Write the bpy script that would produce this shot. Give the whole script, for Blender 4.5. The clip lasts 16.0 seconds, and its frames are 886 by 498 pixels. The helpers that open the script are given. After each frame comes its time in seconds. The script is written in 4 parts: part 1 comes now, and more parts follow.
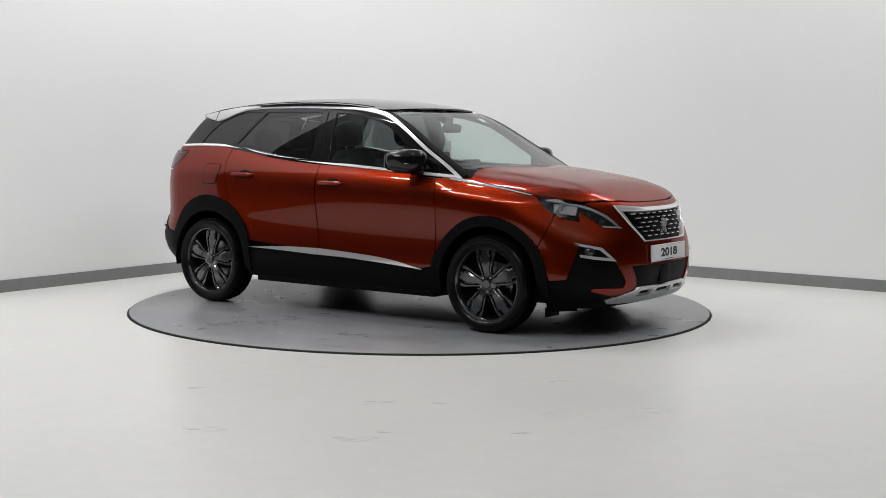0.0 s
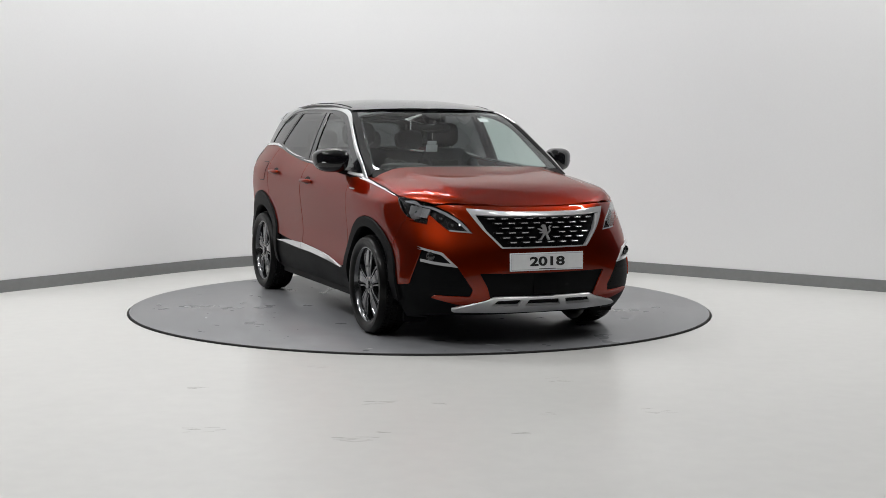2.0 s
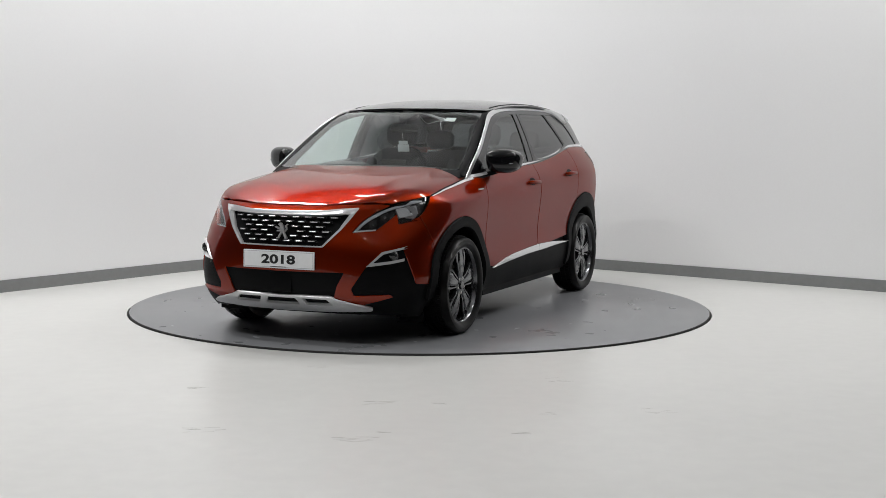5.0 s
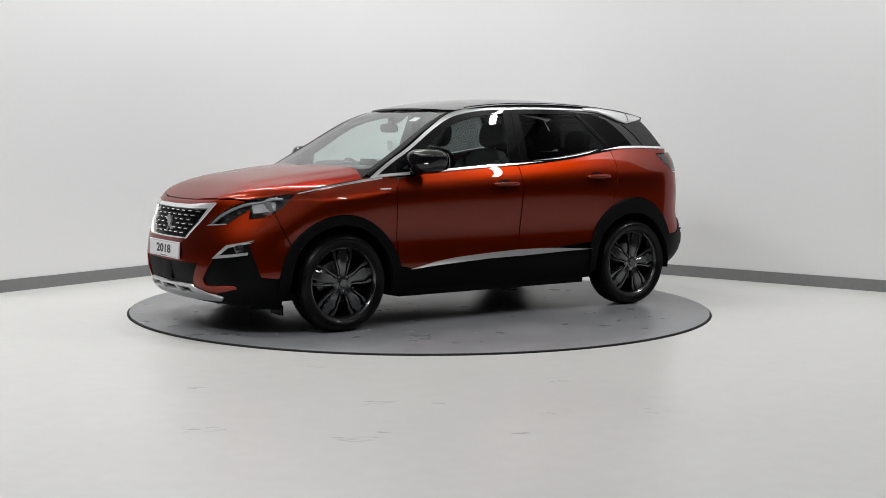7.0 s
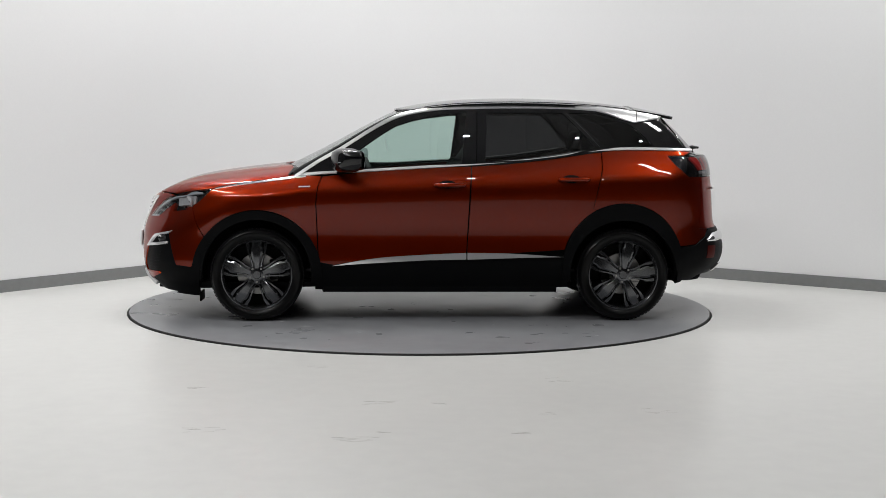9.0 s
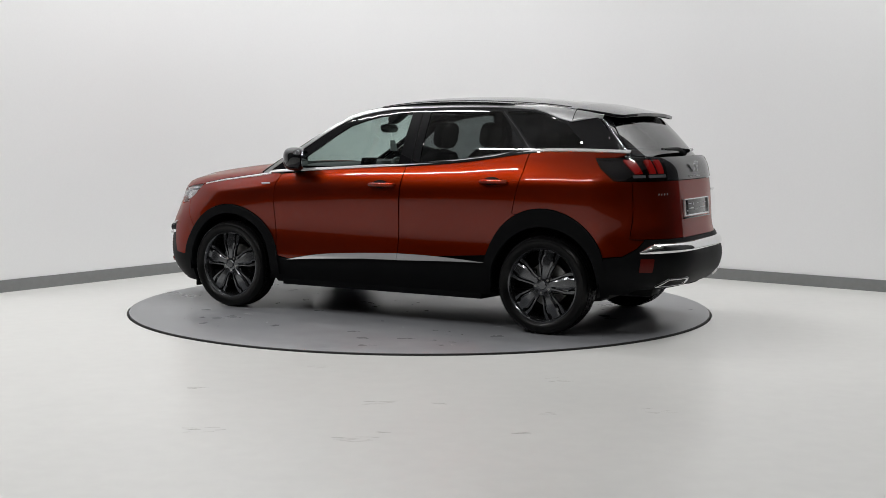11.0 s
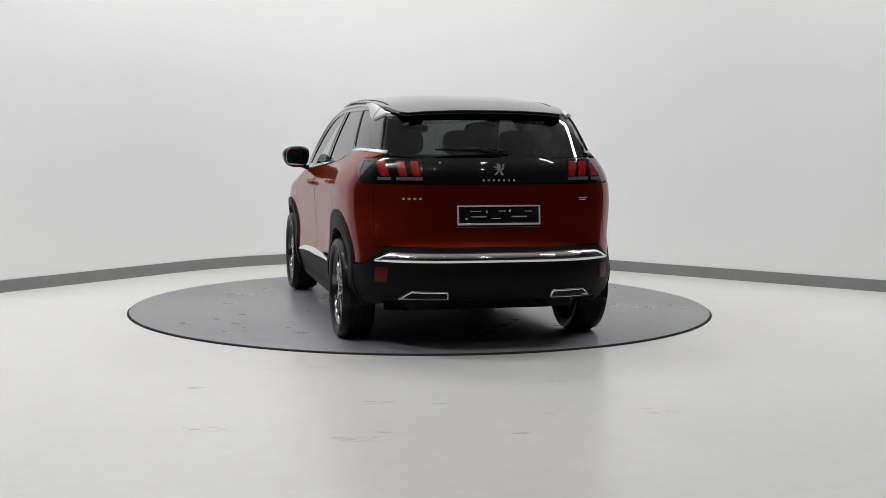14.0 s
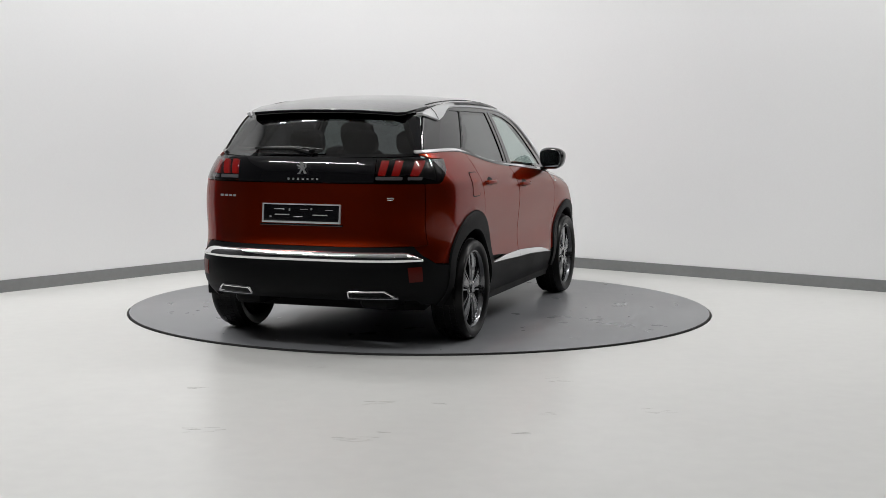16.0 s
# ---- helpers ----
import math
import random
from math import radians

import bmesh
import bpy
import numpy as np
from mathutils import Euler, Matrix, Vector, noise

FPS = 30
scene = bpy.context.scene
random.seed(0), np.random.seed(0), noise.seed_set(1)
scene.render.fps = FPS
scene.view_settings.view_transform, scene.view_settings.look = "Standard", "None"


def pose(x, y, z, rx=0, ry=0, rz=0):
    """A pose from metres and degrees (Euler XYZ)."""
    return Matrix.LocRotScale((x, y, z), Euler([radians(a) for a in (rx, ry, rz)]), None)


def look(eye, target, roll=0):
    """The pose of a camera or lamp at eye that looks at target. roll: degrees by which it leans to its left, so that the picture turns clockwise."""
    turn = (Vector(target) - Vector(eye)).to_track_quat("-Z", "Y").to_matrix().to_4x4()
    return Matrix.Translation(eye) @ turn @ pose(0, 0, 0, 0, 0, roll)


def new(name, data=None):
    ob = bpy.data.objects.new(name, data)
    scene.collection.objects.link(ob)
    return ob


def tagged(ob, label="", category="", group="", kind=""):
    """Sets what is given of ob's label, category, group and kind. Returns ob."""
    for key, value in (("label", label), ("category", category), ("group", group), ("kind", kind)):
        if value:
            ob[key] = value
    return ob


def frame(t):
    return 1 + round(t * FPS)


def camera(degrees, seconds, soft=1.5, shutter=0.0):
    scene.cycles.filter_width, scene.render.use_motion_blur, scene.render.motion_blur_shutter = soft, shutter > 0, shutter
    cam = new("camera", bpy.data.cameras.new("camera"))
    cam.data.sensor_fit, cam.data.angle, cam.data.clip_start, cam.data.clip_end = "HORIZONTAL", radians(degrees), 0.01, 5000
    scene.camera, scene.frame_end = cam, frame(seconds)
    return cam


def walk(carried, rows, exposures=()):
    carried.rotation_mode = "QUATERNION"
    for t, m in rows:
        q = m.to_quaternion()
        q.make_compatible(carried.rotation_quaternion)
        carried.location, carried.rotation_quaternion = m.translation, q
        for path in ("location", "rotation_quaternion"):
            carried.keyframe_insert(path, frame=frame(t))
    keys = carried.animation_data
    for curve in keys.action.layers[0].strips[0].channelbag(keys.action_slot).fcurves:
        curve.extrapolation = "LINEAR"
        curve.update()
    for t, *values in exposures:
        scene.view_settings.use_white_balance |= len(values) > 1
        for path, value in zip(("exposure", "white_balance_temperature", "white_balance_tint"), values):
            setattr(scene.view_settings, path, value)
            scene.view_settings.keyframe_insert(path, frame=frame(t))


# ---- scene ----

# ---------------------------------------------------------------- camera
EYE = Vector((0.0, -10.069, 1.381))
YAW, PITCH = radians(1.008), radians(5.317)
AIM = EYE + 10 * Vector((math.sin(YAW) * math.cos(PITCH), math.cos(YAW) * math.cos(PITCH), -math.sin(PITCH)))
cam = camera(38.484, 16.0, soft=0.6)
walk(cam, [(0.0, look(EYE, AIM, 0.323)), (16.0, look(EYE, AIM, 0.323))])

# ---------------------------------------------------------------- light
world = bpy.data.worlds.new("hall")
world.use_nodes = True
world.node_tree.nodes["Background"].inputs[0].default_value = (0.9, 0.95, 1.0, 1)
world.node_tree.nodes["Background"].inputs[1].default_value = 0.02
scene.world = world
scene.view_settings.exposure = 0.0

CEIL = 5.6


def strip_lamp(x, y, length, width, watts, turn=0.0):
    data = bpy.data.lights.new("tube_light", "AREA")
    data.shape, data.size, data.size_y = "RECTANGLE", length, width
    data.energy, data.color = watts, (1.0, 0.995, 0.99)
    ob = new("tube_light", data)
    ob.matrix_world = pose(x, y, CEIL - 0.1, 0, 0, turn)
    return tagged(ob, "long white ceiling tube light over the turntable", "ceiling light", "ceiling tubes")


for lx, ly, length, watts, turn in ((-2.4, 1.2, 3.0, 108, -36), (-4.2, -1.2, 3.2, 160, -36), (-0.7, 1.3, 1.9, 74, -36), (4.3, -0.2, 3.2, 150, -38), (3.65, -3.45, 1.8, 45, -35), (-3.6, -4.8, 3.4, 140, -36)):
    strip_lamp(lx, ly, length, 0.12, watts, turn)
for ly in (-4.8, -8.6):
    for k in range(6):
        data = bpy.data.lights.new("spot_light", "AREA")
        data.shape, data.size, data.energy, data.color = "DISK", 0.09, 8, (1.0, 0.995, 0.99)
        tagged(new("spot_light", data), "small round white ceiling downlight", "ceiling light", "ceiling spots").matrix_world = pose(-4.0 + 1.6 * k, ly, CEIL - 0.1)


# ---------------------------------------------------------------- materials
def nodes_of(name):
    m = bpy.data.materials.new(name)
    m.use_nodes = True
    t = m.node_tree
    return m, t, t.nodes["Principled BSDF"]


def mat(name, colour, rough=0.5, metal=0.0, coat=0.0, coat_rough=0.03, vary=0.08, grain=40.0, bump=0.0, stain=3.0, spec=0.5, emit=None, power=0.0, tint=None):
    """Principled surface with colour and roughness varied at two scales, and fine relief."""
    m, t, b = nodes_of(name)
    tc = t.nodes.new("ShaderNodeTexCoord")
    big, fine = t.nodes.new("ShaderNodeTexNoise"), t.nodes.new("ShaderNodeTexNoise")
    big.inputs["Scale"].default_value, big.inputs["Detail"].default_value = stain, 5
    fine.inputs["Scale"].default_value, fine.inputs["Detail"].default_value = grain, 3
    for n in (big, fine):
        t.links.new(tc.outputs["Object"], n.inputs["Vector"])
    add = t.nodes.new("ShaderNodeMath")
    add.operation = "ADD"
    t.links.new(big.outputs["Fac"], add.inputs[0])
    t.links.new(fine.outputs["Fac"], add.inputs[1])
    ramp = t.nodes.new("ShaderNodeMapRange")
    ramp.inputs["From Min"].default_value, ramp.inputs["From Max"].default_value = 0.6, 1.4
    ramp.inputs["To Min"].default_value, ramp.inputs["To Max"].default_value = 1 - vary, 1 + vary
    t.links.new(add.outputs[0], ramp.inputs["Value"])
    mul = t.nodes.new("ShaderNodeVectorMath")
    mul.operation = "SCALE"
    mul.inputs[0].default_value = colour[:3]
    t.links.new(ramp.outputs[0], mul.inputs["Scale"])
    t.links.new(mul.outputs[0], b.inputs["Base Color"])
    rr = t.nodes.new("ShaderNodeMath")
    rr.operation = "MULTIPLY"
    rr.inputs[1].default_value = rough
    t.links.new(ramp.outputs[0], rr.inputs[0])
    t.links.new(rr.outputs[0], b.inputs["Roughness"])
    b.inputs["Metallic"].default_value = metal
    b.inputs["Coat Weight"].default_value = coat
    b.inputs["Coat Roughness"].default_value = coat_rough
    b.inputs["Specular IOR Level"].default_value = spec
    if tint:
        b.inputs["Specular Tint"].default_value = (*tint, 1)
    if bump:
        bp = t.nodes.new("ShaderNodeBump")
        bp.inputs["Strength"].default_value, bp.inputs["Distance"].default_value = bump, 0.002
        t.links.new(fine.outputs["Fac"], bp.inputs["Height"])
        t.links.new(bp.outputs[0], b.inputs["Normal"])
    if emit:
        b.inputs["Emission Color"].default_value = (*emit, 1)
        b.inputs["Emission Strength"].default_value = power
    return m


def glass(name, tint, rough=0.0):
    """Thin sheet of tinted glass: it lets light pass straight, and mirrors by its gloss."""
    m, t, b = nodes_of(name)
    t.nodes.remove(b)
    out = t.nodes["Material Output"]
    clear, shine, mix = t.nodes.new("ShaderNodeBsdfTransparent"), t.nodes.new("ShaderNodeBsdfGlossy"), t.nodes.new("ShaderNodeMixShader")
    clear.inputs[0].default_value = (*tint, 1)
    shine.inputs["Roughness"].default_value = rough
    lw, pw, mr = t.nodes.new("ShaderNodeLayerWeight"), t.nodes.new("ShaderNodeMath"), t.nodes.new("ShaderNodeMapRange")
    lw.inputs["Blend"].default_value = 0.5
    pw.operation = "POWER"
    pw.inputs[1].default_value = 4.0
    mr.inputs["To Min"].default_value = 0.075
    t.links.new(lw.outputs["Facing"], pw.inputs[0])
    t.links.new(pw.outputs[0], mr.inputs["Value"])
    t.links.new(mr.outputs[0], mix.inputs[0])
    t.links.new(clear.outputs[0], mix.inputs[1])
    t.links.new(shine.outputs[0], mix.inputs[2])
    t.links.new(mix.outputs[0], out.inputs[0])
    return m


WALL = mat("wall_paint", (0.80, 0.805, 0.81), 0.62, vary=0.015, grain=60, bump=0.05, stain=0.5)
BACKWALL = mat("dark_wall_paint", (0.035, 0.035, 0.037), 0.7, vary=0.1, grain=60, bump=0.05, stain=0.6)
CEILING = mat("ceiling_paint", (0.55, 0.55, 0.552), 0.8, vary=0.1, grain=30, stain=0.6)
SKIRT = mat("skirting_grey", (0.20, 0.205, 0.205), 0.5, vary=0.08, grain=25, bump=0.05, stain=1.5)
FLOOR = mat("floor_epoxy", (0.60, 0.60, 0.583), 0.30, vary=0.05, grain=9, stain=0.9, bump=0.02)
DISC = mat("turntable_grey", (0.20, 0.205, 0.215), 0.30, vary=0.16, grain=5, stain=1.1, bump=0.0)
EDGE = mat("black_edge", (0.012, 0.012, 0.012), 0.6)
MARK = mat("pale_scuff", (0.42, 0.43, 0.44), 0.5, vary=0.3, grain=90)
SMUDGE = mat("grey_tyre_scuff", (0.48, 0.475, 0.45), 0.4, vary=0.3, grain=80)

# ---------------------------------------------------------------- building helpers


def mesh_of(name, bm, material, smooth=30.0):
    me = bpy.data.meshes.new(name)
    bm.normal_update()
    bm.to_mesh(me)
    bm.free()
    for m in (material if isinstance(material, (list, tuple)) else [material]):
        me.materials.append(m)
    if smooth:
        me.shade_smooth()
        me.set_sharp_from_angle(angle=radians(smooth))
    return me


def part(name, bm, material, parent=None, label="", m=None, smooth=30.0):
    """Links a bmesh as one mesh object under a thing or a part."""
    ob = new(name, mesh_of(name, bm, material, smooth))
    ob.parent = parent
    if m is not None:
        ob.matrix_basis = m
    return tagged(ob, label)


def prism(outline, z0, z1, bm=None):
    """Upright prism on a closed plan outline."""
    bm = bm or bmesh.new()
    lo, hi = [bm.verts.new((x, y, z0)) for x, y in outline], [bm.verts.new((x, y, z1)) for x, y in outline]
    bm.faces.new(lo[::-1]), bm.faces.new(hi)
    n = len(outline)
    for i in range(n):
        bm.faces.new((lo[i], lo[(i + 1) % n], hi[(i + 1) % n], hi[i]))
    return bm


def wall_strip(inner, outer, z0, z1):
    """Wall of some thickness along an open plan line."""
    bm = bmesh.new()
    rows = [[bm.verts.new((x, y, z)) for x, y in line] for line, z in ((inner, z0), (inner, z1), (outer, z1), (outer, z0))]
    for a in range(4):
        r, s = rows[a], rows[(a + 1) % 4]
        for i in range(len(inner) - 1):
            bm.faces.new((r[i], s[i], s[i + 1], r[i + 1]))
    bm.faces.new([r[0] for r in rows][::-1]), bm.faces.new([r[-1] for r in rows])
    bmesh.ops.recalc_face_normals(bm, faces=bm.faces)
    return bm


# ---------------------------------------------------------------- room
FLOOR_Z = -0.012
CORNER = Vector((-0.624, 4.626))
ALONG_R, ALONG_L = Vector((0.790, -0.613)), Vector((-0.603, -0.798))
FILLET, LEN_R, LEN_L = 2.86, 15.5, 16.5
PALE_R, PALE_L = 6.8, 6.2


def wall_line(off):
    """Plan line of the two pale walls and their rounded corner, moved outwards by off."""
    mid = CORNER + (ALONG_R + ALONG_L) * FILLET
    pts = [CORNER + ALONG_L * PALE_L - ALONG_R * off]
    a0 = math.atan2(-ALONG_R.y, -ALONG_R.x)
    a1 = math.atan2(-ALONG_L.y, -ALONG_L.x)
    if a0 < a1:
        a0 += 2 * math.pi
    for i in range(41):
        a = a0 + (a1 - a0) * i / 40
        pts.append(mid + Vector((math.cos(a), math.sin(a))) * (FILLET + off))
    pts.append(CORNER + ALONG_R * PALE_R - ALONG_L * off)
    return [tuple(p) for p in pts]


def setting(name, bm, material, label, category, smooth=30.0):
    return tagged(part(name, bm, material, None, "", smooth=smooth), label, category, "", "structure")


setting("wall_pale", wall_strip(wall_line(0.0), wall_line(0.2), FLOOR_Z, CEIL), WALL, "smooth white studio wall with a rounded corner", "wall")
setting("baseboard", wall_strip(wall_line(-0.012), wall_line(-0.001), FLOOR_Z, 0.093), SKIRT, "low grey skirting strip along the white wall", "baseboard")
P0, P1 = CORNER + ALONG_L * LEN_L, CORNER + ALONG_R * LEN_R
P2 = CORNER + ALONG_L * LEN_L + ALONG_R * LEN_R
setting("wall_dark_one", wall_strip([tuple(P0), tuple(P2)], [tuple(P0 + ALONG_L * 0.2), tuple(P2 + ALONG_L * 0.2)], FLOOR_Z, CEIL), BACKWALL, "plain dark wall that closes the hall", "wall")
setting("wall_dark_two", wall_strip([tuple(P1), tuple(P2)], [tuple(P1 + ALONG_R * 0.2), tuple(P2 + ALONG_R * 0.2)], FLOOR_Z, CEIL), BACKWALL, "plain dark wall that closes the hall", "wall")
for nm, a, b, out in (("wall_dark_three", CORNER + ALONG_L * PALE_L, P0, -ALONG_R), ("wall_dark_four", CORNER + ALONG_R * PALE_R, P1, -ALONG_L)):
    setting(nm, wall_strip([tuple(a), tuple(b)], [tuple(a + out * 0.2), tuple(b + out * 0.2)], FLOOR_Z, CEIL), BACKWALL, "plain dark wall that closes the hall", "wall")
CORNERS = [tuple(CORNER - (ALONG_L + ALONG_R) * 0.3), tuple(P1 + ALONG_R * 0.3 - ALONG_L * 0.3), tuple(P2 + (ALONG_L + ALONG_R) * 0.3), tuple(P0 + ALONG_L * 0.3 - ALONG_R * 0.3)]
setting("ceiling", prism(CORNERS[::-1], CEIL + 0.002, CEIL + 0.2), CEILING, "plain pale ceiling above the tube lights", "ceiling", 0)


RADIUS = 2.269


def floor_mesh():
    """Floor slab with a round opening for the turntable and its pit."""
    bm = bmesh.new()
    n = 180
    ring = [bm.verts.new((math.cos(2 * math.pi * i / n) * (RADIUS + 0.012), math.sin(2 * math.pi * i / n) * (RADIUS + 0.012), FLOOR_Z)) for i in range(n)]
    low = [bm.verts.new((v.co.x, v.co.y, FLOOR_Z - 0.15)) for v in ring]
    edges = [bm.edges.new((ring[i], ring[(i + 1) % n])) for i in range(n)]
    cs = [bm.verts.new((x, y, FLOOR_Z)) for x, y in CORNERS]
    edges += [bm.edges.new((cs[i], cs[(i + 1) % 4])) for i in range(4)]
    bmesh.ops.triangle_fill(bm, edges=edges, use_beauty=True)
    for f in [f for f in bm.faces if (f.calc_center_median().xy).length < RADIUS and all(v in ring for v in f.verts)]:
        bm.faces.remove(f)
    for i in range(n):
        bm.faces.new((ring[i], low[i], low[(i + 1) % n], ring[(i + 1) % n]))
    bm.faces.new(low)
    bmesh.ops.recalc_face_normals(bm, faces=bm.faces)
    return bm


HALL = mat("hall_concrete", (0.05, 0.05, 0.05), 0.7, vary=0.15, grain=20, stain=1.0, bump=0.1)
setting("hall_floor", prism([(-16, -24), (16, -24), (16, -6.4), (-16, -6.4)], FLOOR_Z + 0.001, FLOOR_Z + 0.005), HALL, "dark concrete floor of the hall round the stand", "floor", 0)
setting("floor", floor_mesh(), FLOOR, "glossy pale grey poured floor with faint tyre scuffs", "floor")


def disc_mesh():
    bm = bmesh.new()
    prof = [(RADIUS - 0.006, 0.0), (RADIUS - 0.002, -0.002), (RADIUS, -0.006), (RADIUS, -0.06)]
    n = 180
    rows = [[bm.verts.new((math.cos(2 * math.pi * i / n) * r, math.sin(2 * math.pi * i / n) * r, z)) for i in range(n)] for r, z in prof]
    bm.faces.new(rows[0])
    for a in range(len(rows) - 1):
        for i in range(n):
            f = bm.faces.new((rows[a][i], rows[a + 1][i], rows[a + 1][(i + 1) % n], rows[a][(i + 1) % n]))
            f.material_index = 1
    return bm


turntable = new("turntable")
tagged(turntable, "round grey turntable plate with a black edge in the floor", "turntable")
part("plate", disc_mesh(), [DISC, EDGE], turntable, "grey painted steel plate with scuffs")

# ---------------------------------------------------------------- car: paint and trim
PAINT = mat("copper_paint", (0.172, 0.0120, 0.0008), 0.36, 0.95, 0.75, 0.008, vary=0.04, grain=900, stain=1.2, spec=0.0, tint=(0.75, 0.42, 0.32))
BLACK = mat("gloss_black", (0.005, 0.005, 0.006), 0.3, 0.0, 1.0, 0.012, vary=0.1, grain=60, spec=0.03)
PLASTIC = mat("grained_black_plastic", (0.0024, 0.0026, 0.0031), 0.5, vary=0.12, grain=300, bump=0.15, spec=0.085)
BARCHROME = mat("bumper_chrome", (0.82, 0.82, 0.83), 0.045, 1.0, vary=0.06, grain=30)
MIRROR = mat("mirror_glass", (0.36, 0.38, 0.40), 0.01, 1.0, vary=0.01)
CHROME = mat("chrome", (0.78, 0.78, 0.79), 0.08, 1.0, vary=0.06, grain=30)
SILVER = mat("satin_silver", (0.58, 0.585, 0.59), 0.32, 0.85, vary=0.06, grain=60)
RUBBER = mat("tyre_rubber", (0.0028, 0.0028, 0.003), 0.38, 0.0, 0.14, 0.10, vary=0.2, grain=50, bump=0.15, spec=0.12)
ALLOY = mat("dark_alloy", (0.115, 0.118, 0.125), 0.18, 0.93, 0.6, 0.05, vary=0.1, grain=50)
STEEL = mat("brake_steel", (0.42, 0.41, 0.40), 0.35, 1.0, vary=0.2, grain=80)
CABIN = mat("cabin_charcoal", (0.022, 0.022, 0.023), 0.7, vary=0.2, grain=120, bump=0.2)
SEATCLOTH = mat("seat_cloth", (0.030, 0.031, 0.034), 0.85, vary=0.25, grain=220, bump=0.3)
HEADLINER = mat("headliner_cloth", (0.10, 0.10, 0.10), 0.9, vary=0.1, grain=200)
BRIGHT = mat("polished_trim", (0.86, 0.86, 0.87), 0.14, 0.62, vary=0.05, grain=30)
LAMPGREY = mat("lamp_reflector", (0.68, 0.69, 0.71), 0.14, 0.7, vary=0.15, grain=25)
LAMPDARK = mat("lamp_bezel", (0.018, 0.018, 0.019), 0.22, 0.0, vary=0.2, grain=40)
PROJECTOR = mat("projector_glass", (0.10, 0.105, 0.11), 0.06, 0.6, 1.0, 0.02, vary=0.3, grain=60)
DRL = mat("lamp_light_guide", (0.32, 0.33, 0.35), 0.25, 0.2, 0.8, vary=0.05)
LENSRED = mat("red_lamp_claw", (0.55, 0.012, 0.010), 0.25, 0.0, 1.0, 0.03, vary=0.1, emit=(1.0, 0.02, 0.01), power=0.07)
REFLECTOR = mat("red_reflector", (0.065, 0.004, 0.002), 0.3, 0.0, 0.05, 0.05, vary=0.2, grain=200, spec=0.12)
PLATE = mat("plate_white", (0.72, 0.73, 0.74), 0.3, vary=0.04)
INK = mat("plate_ink", (0.008, 0.008, 0.009), 0.4)
PAPER = mat("white_paper", (0.75, 0.77, 0.78), 0.6, vary=0.05)
WINDSCREEN = glass("windscreen_glass", (0.74, 0.82, 0.80))
DOORGLASS = glass("door_glass", (0.72, 0.84, 0.80))
PRIVACY = glass("privacy_glass", (0.115, 0.118, 0.122))
QUARTERGLASS = glass("quarter_glass", (0.03, 0.031, 0.033))
SIDEPRIVACY = glass("side_privacy_glass", (0.14, 0.144, 0.148))
LAMPGLASS = glass("lamp_glass", (0.90, 0.91, 0.92))
SMOKED = glass("smoked_lamp_glass", (0.45, 0.43, 0.43))

# ---------------------------------------------------------------- car: body surfaces


def cubic(table, blur=0.55):
    """Smooth curve that runs by the pairs of a table, straight beyond its ends."""
    xs, ys = np.array(sorted(table), float).T
    ms = np.gradient(ys, xs)
    span = xs[-1] - xs[0]
    v = np.linspace(xs[0] - .3 * span, xs[-1] + .3 * span, 6001)
    i = np.clip(np.searchsorted(xs, v) - 1, 0, len(xs) - 2)
    h = xs[i + 1] - xs[i]
    u = (v - xs[i]) / h
    c = np.clip(u, 0, 1)
    y = (2 * c ** 3 - 3 * c ** 2 + 1) * ys[i] + (c ** 3 - 2 * c ** 2 + c) * h * ms[i] + (3 * c ** 2 - 2 * c ** 3) * ys[i + 1] + (c ** 3 - c ** 2) * h * ms[i + 1]
    y = y + np.where(u < 0, u * h * ms[0], 0) + np.where(u > 1, (u - 1) * h * ms[-1], 0)
    if blur > 0:
        sigma = blur * np.median(np.diff(xs)) / (v[1] - v[0])
        k = int(3 * sigma) + 1
        w = np.exp(-.5 * (np.arange(-k, k + 1) / sigma) ** 2)
        ends = (y[0] + (y[1] - y[0]) * np.arange(-k, 0), y[-1] + (y[-1] - y[-2]) * np.arange(1, k + 1))
        y = np.convolve(np.concatenate([ends[0], y, ends[1]]), w / w.sum(), "valid")

    def f(q):
        return np.interp(q, v, y)
    return f


def smax(a, b, k):
    h = np.maximum(k - np.abs(a - b), 0) / k
    return np.maximum(a, b) + h * h * k / 4


half_width = cubic([(-2.3, .74), (-2.0, .84), (-1.8, .878), (-1.35, .905), (-.9, .897), (0, .897), (.9, .897), (1.35, .905), (1.7, .882), (1.9, .855), (2.1, .80), (2.3, .72)])
belt = cubic([(-2.1, 1.235), (-1.86, 1.244), (-1.53, 1.253), (-1.2, 1.247), (-1.09, 1.234), (-.946, 1.213), (-.738, 1.179), (-.49, 1.153), (-.22, 1.132), (.17, 1.11), (.58, 1.083), (1.06, 1.053), (1.44, .993), (1.66, .956), (1.9, .90), (2.1, .85)])
low_flank = cubic([(.1, -.13), (.2, -.075), (.28, -.035), (.36, -.013), (.45, -.005), (.54, -.021), (.63, -.024), (.78, -.008), (.9, 0), (1.4, 0)])
high_flank = cubic([(-.5, 0), (-.30, 0), (-.21, .002), (-.14, -.006), (-.07, -.028), (0, -.072), (.08, -.15), (.2, -.3)])
lean_in = cubic([(.7, 0), (.85, 0), (.95, 0), (1.03, -.014), (1.10, -.038), (1.16, -.064), (1.25, -.105), (1.4, -.18)])
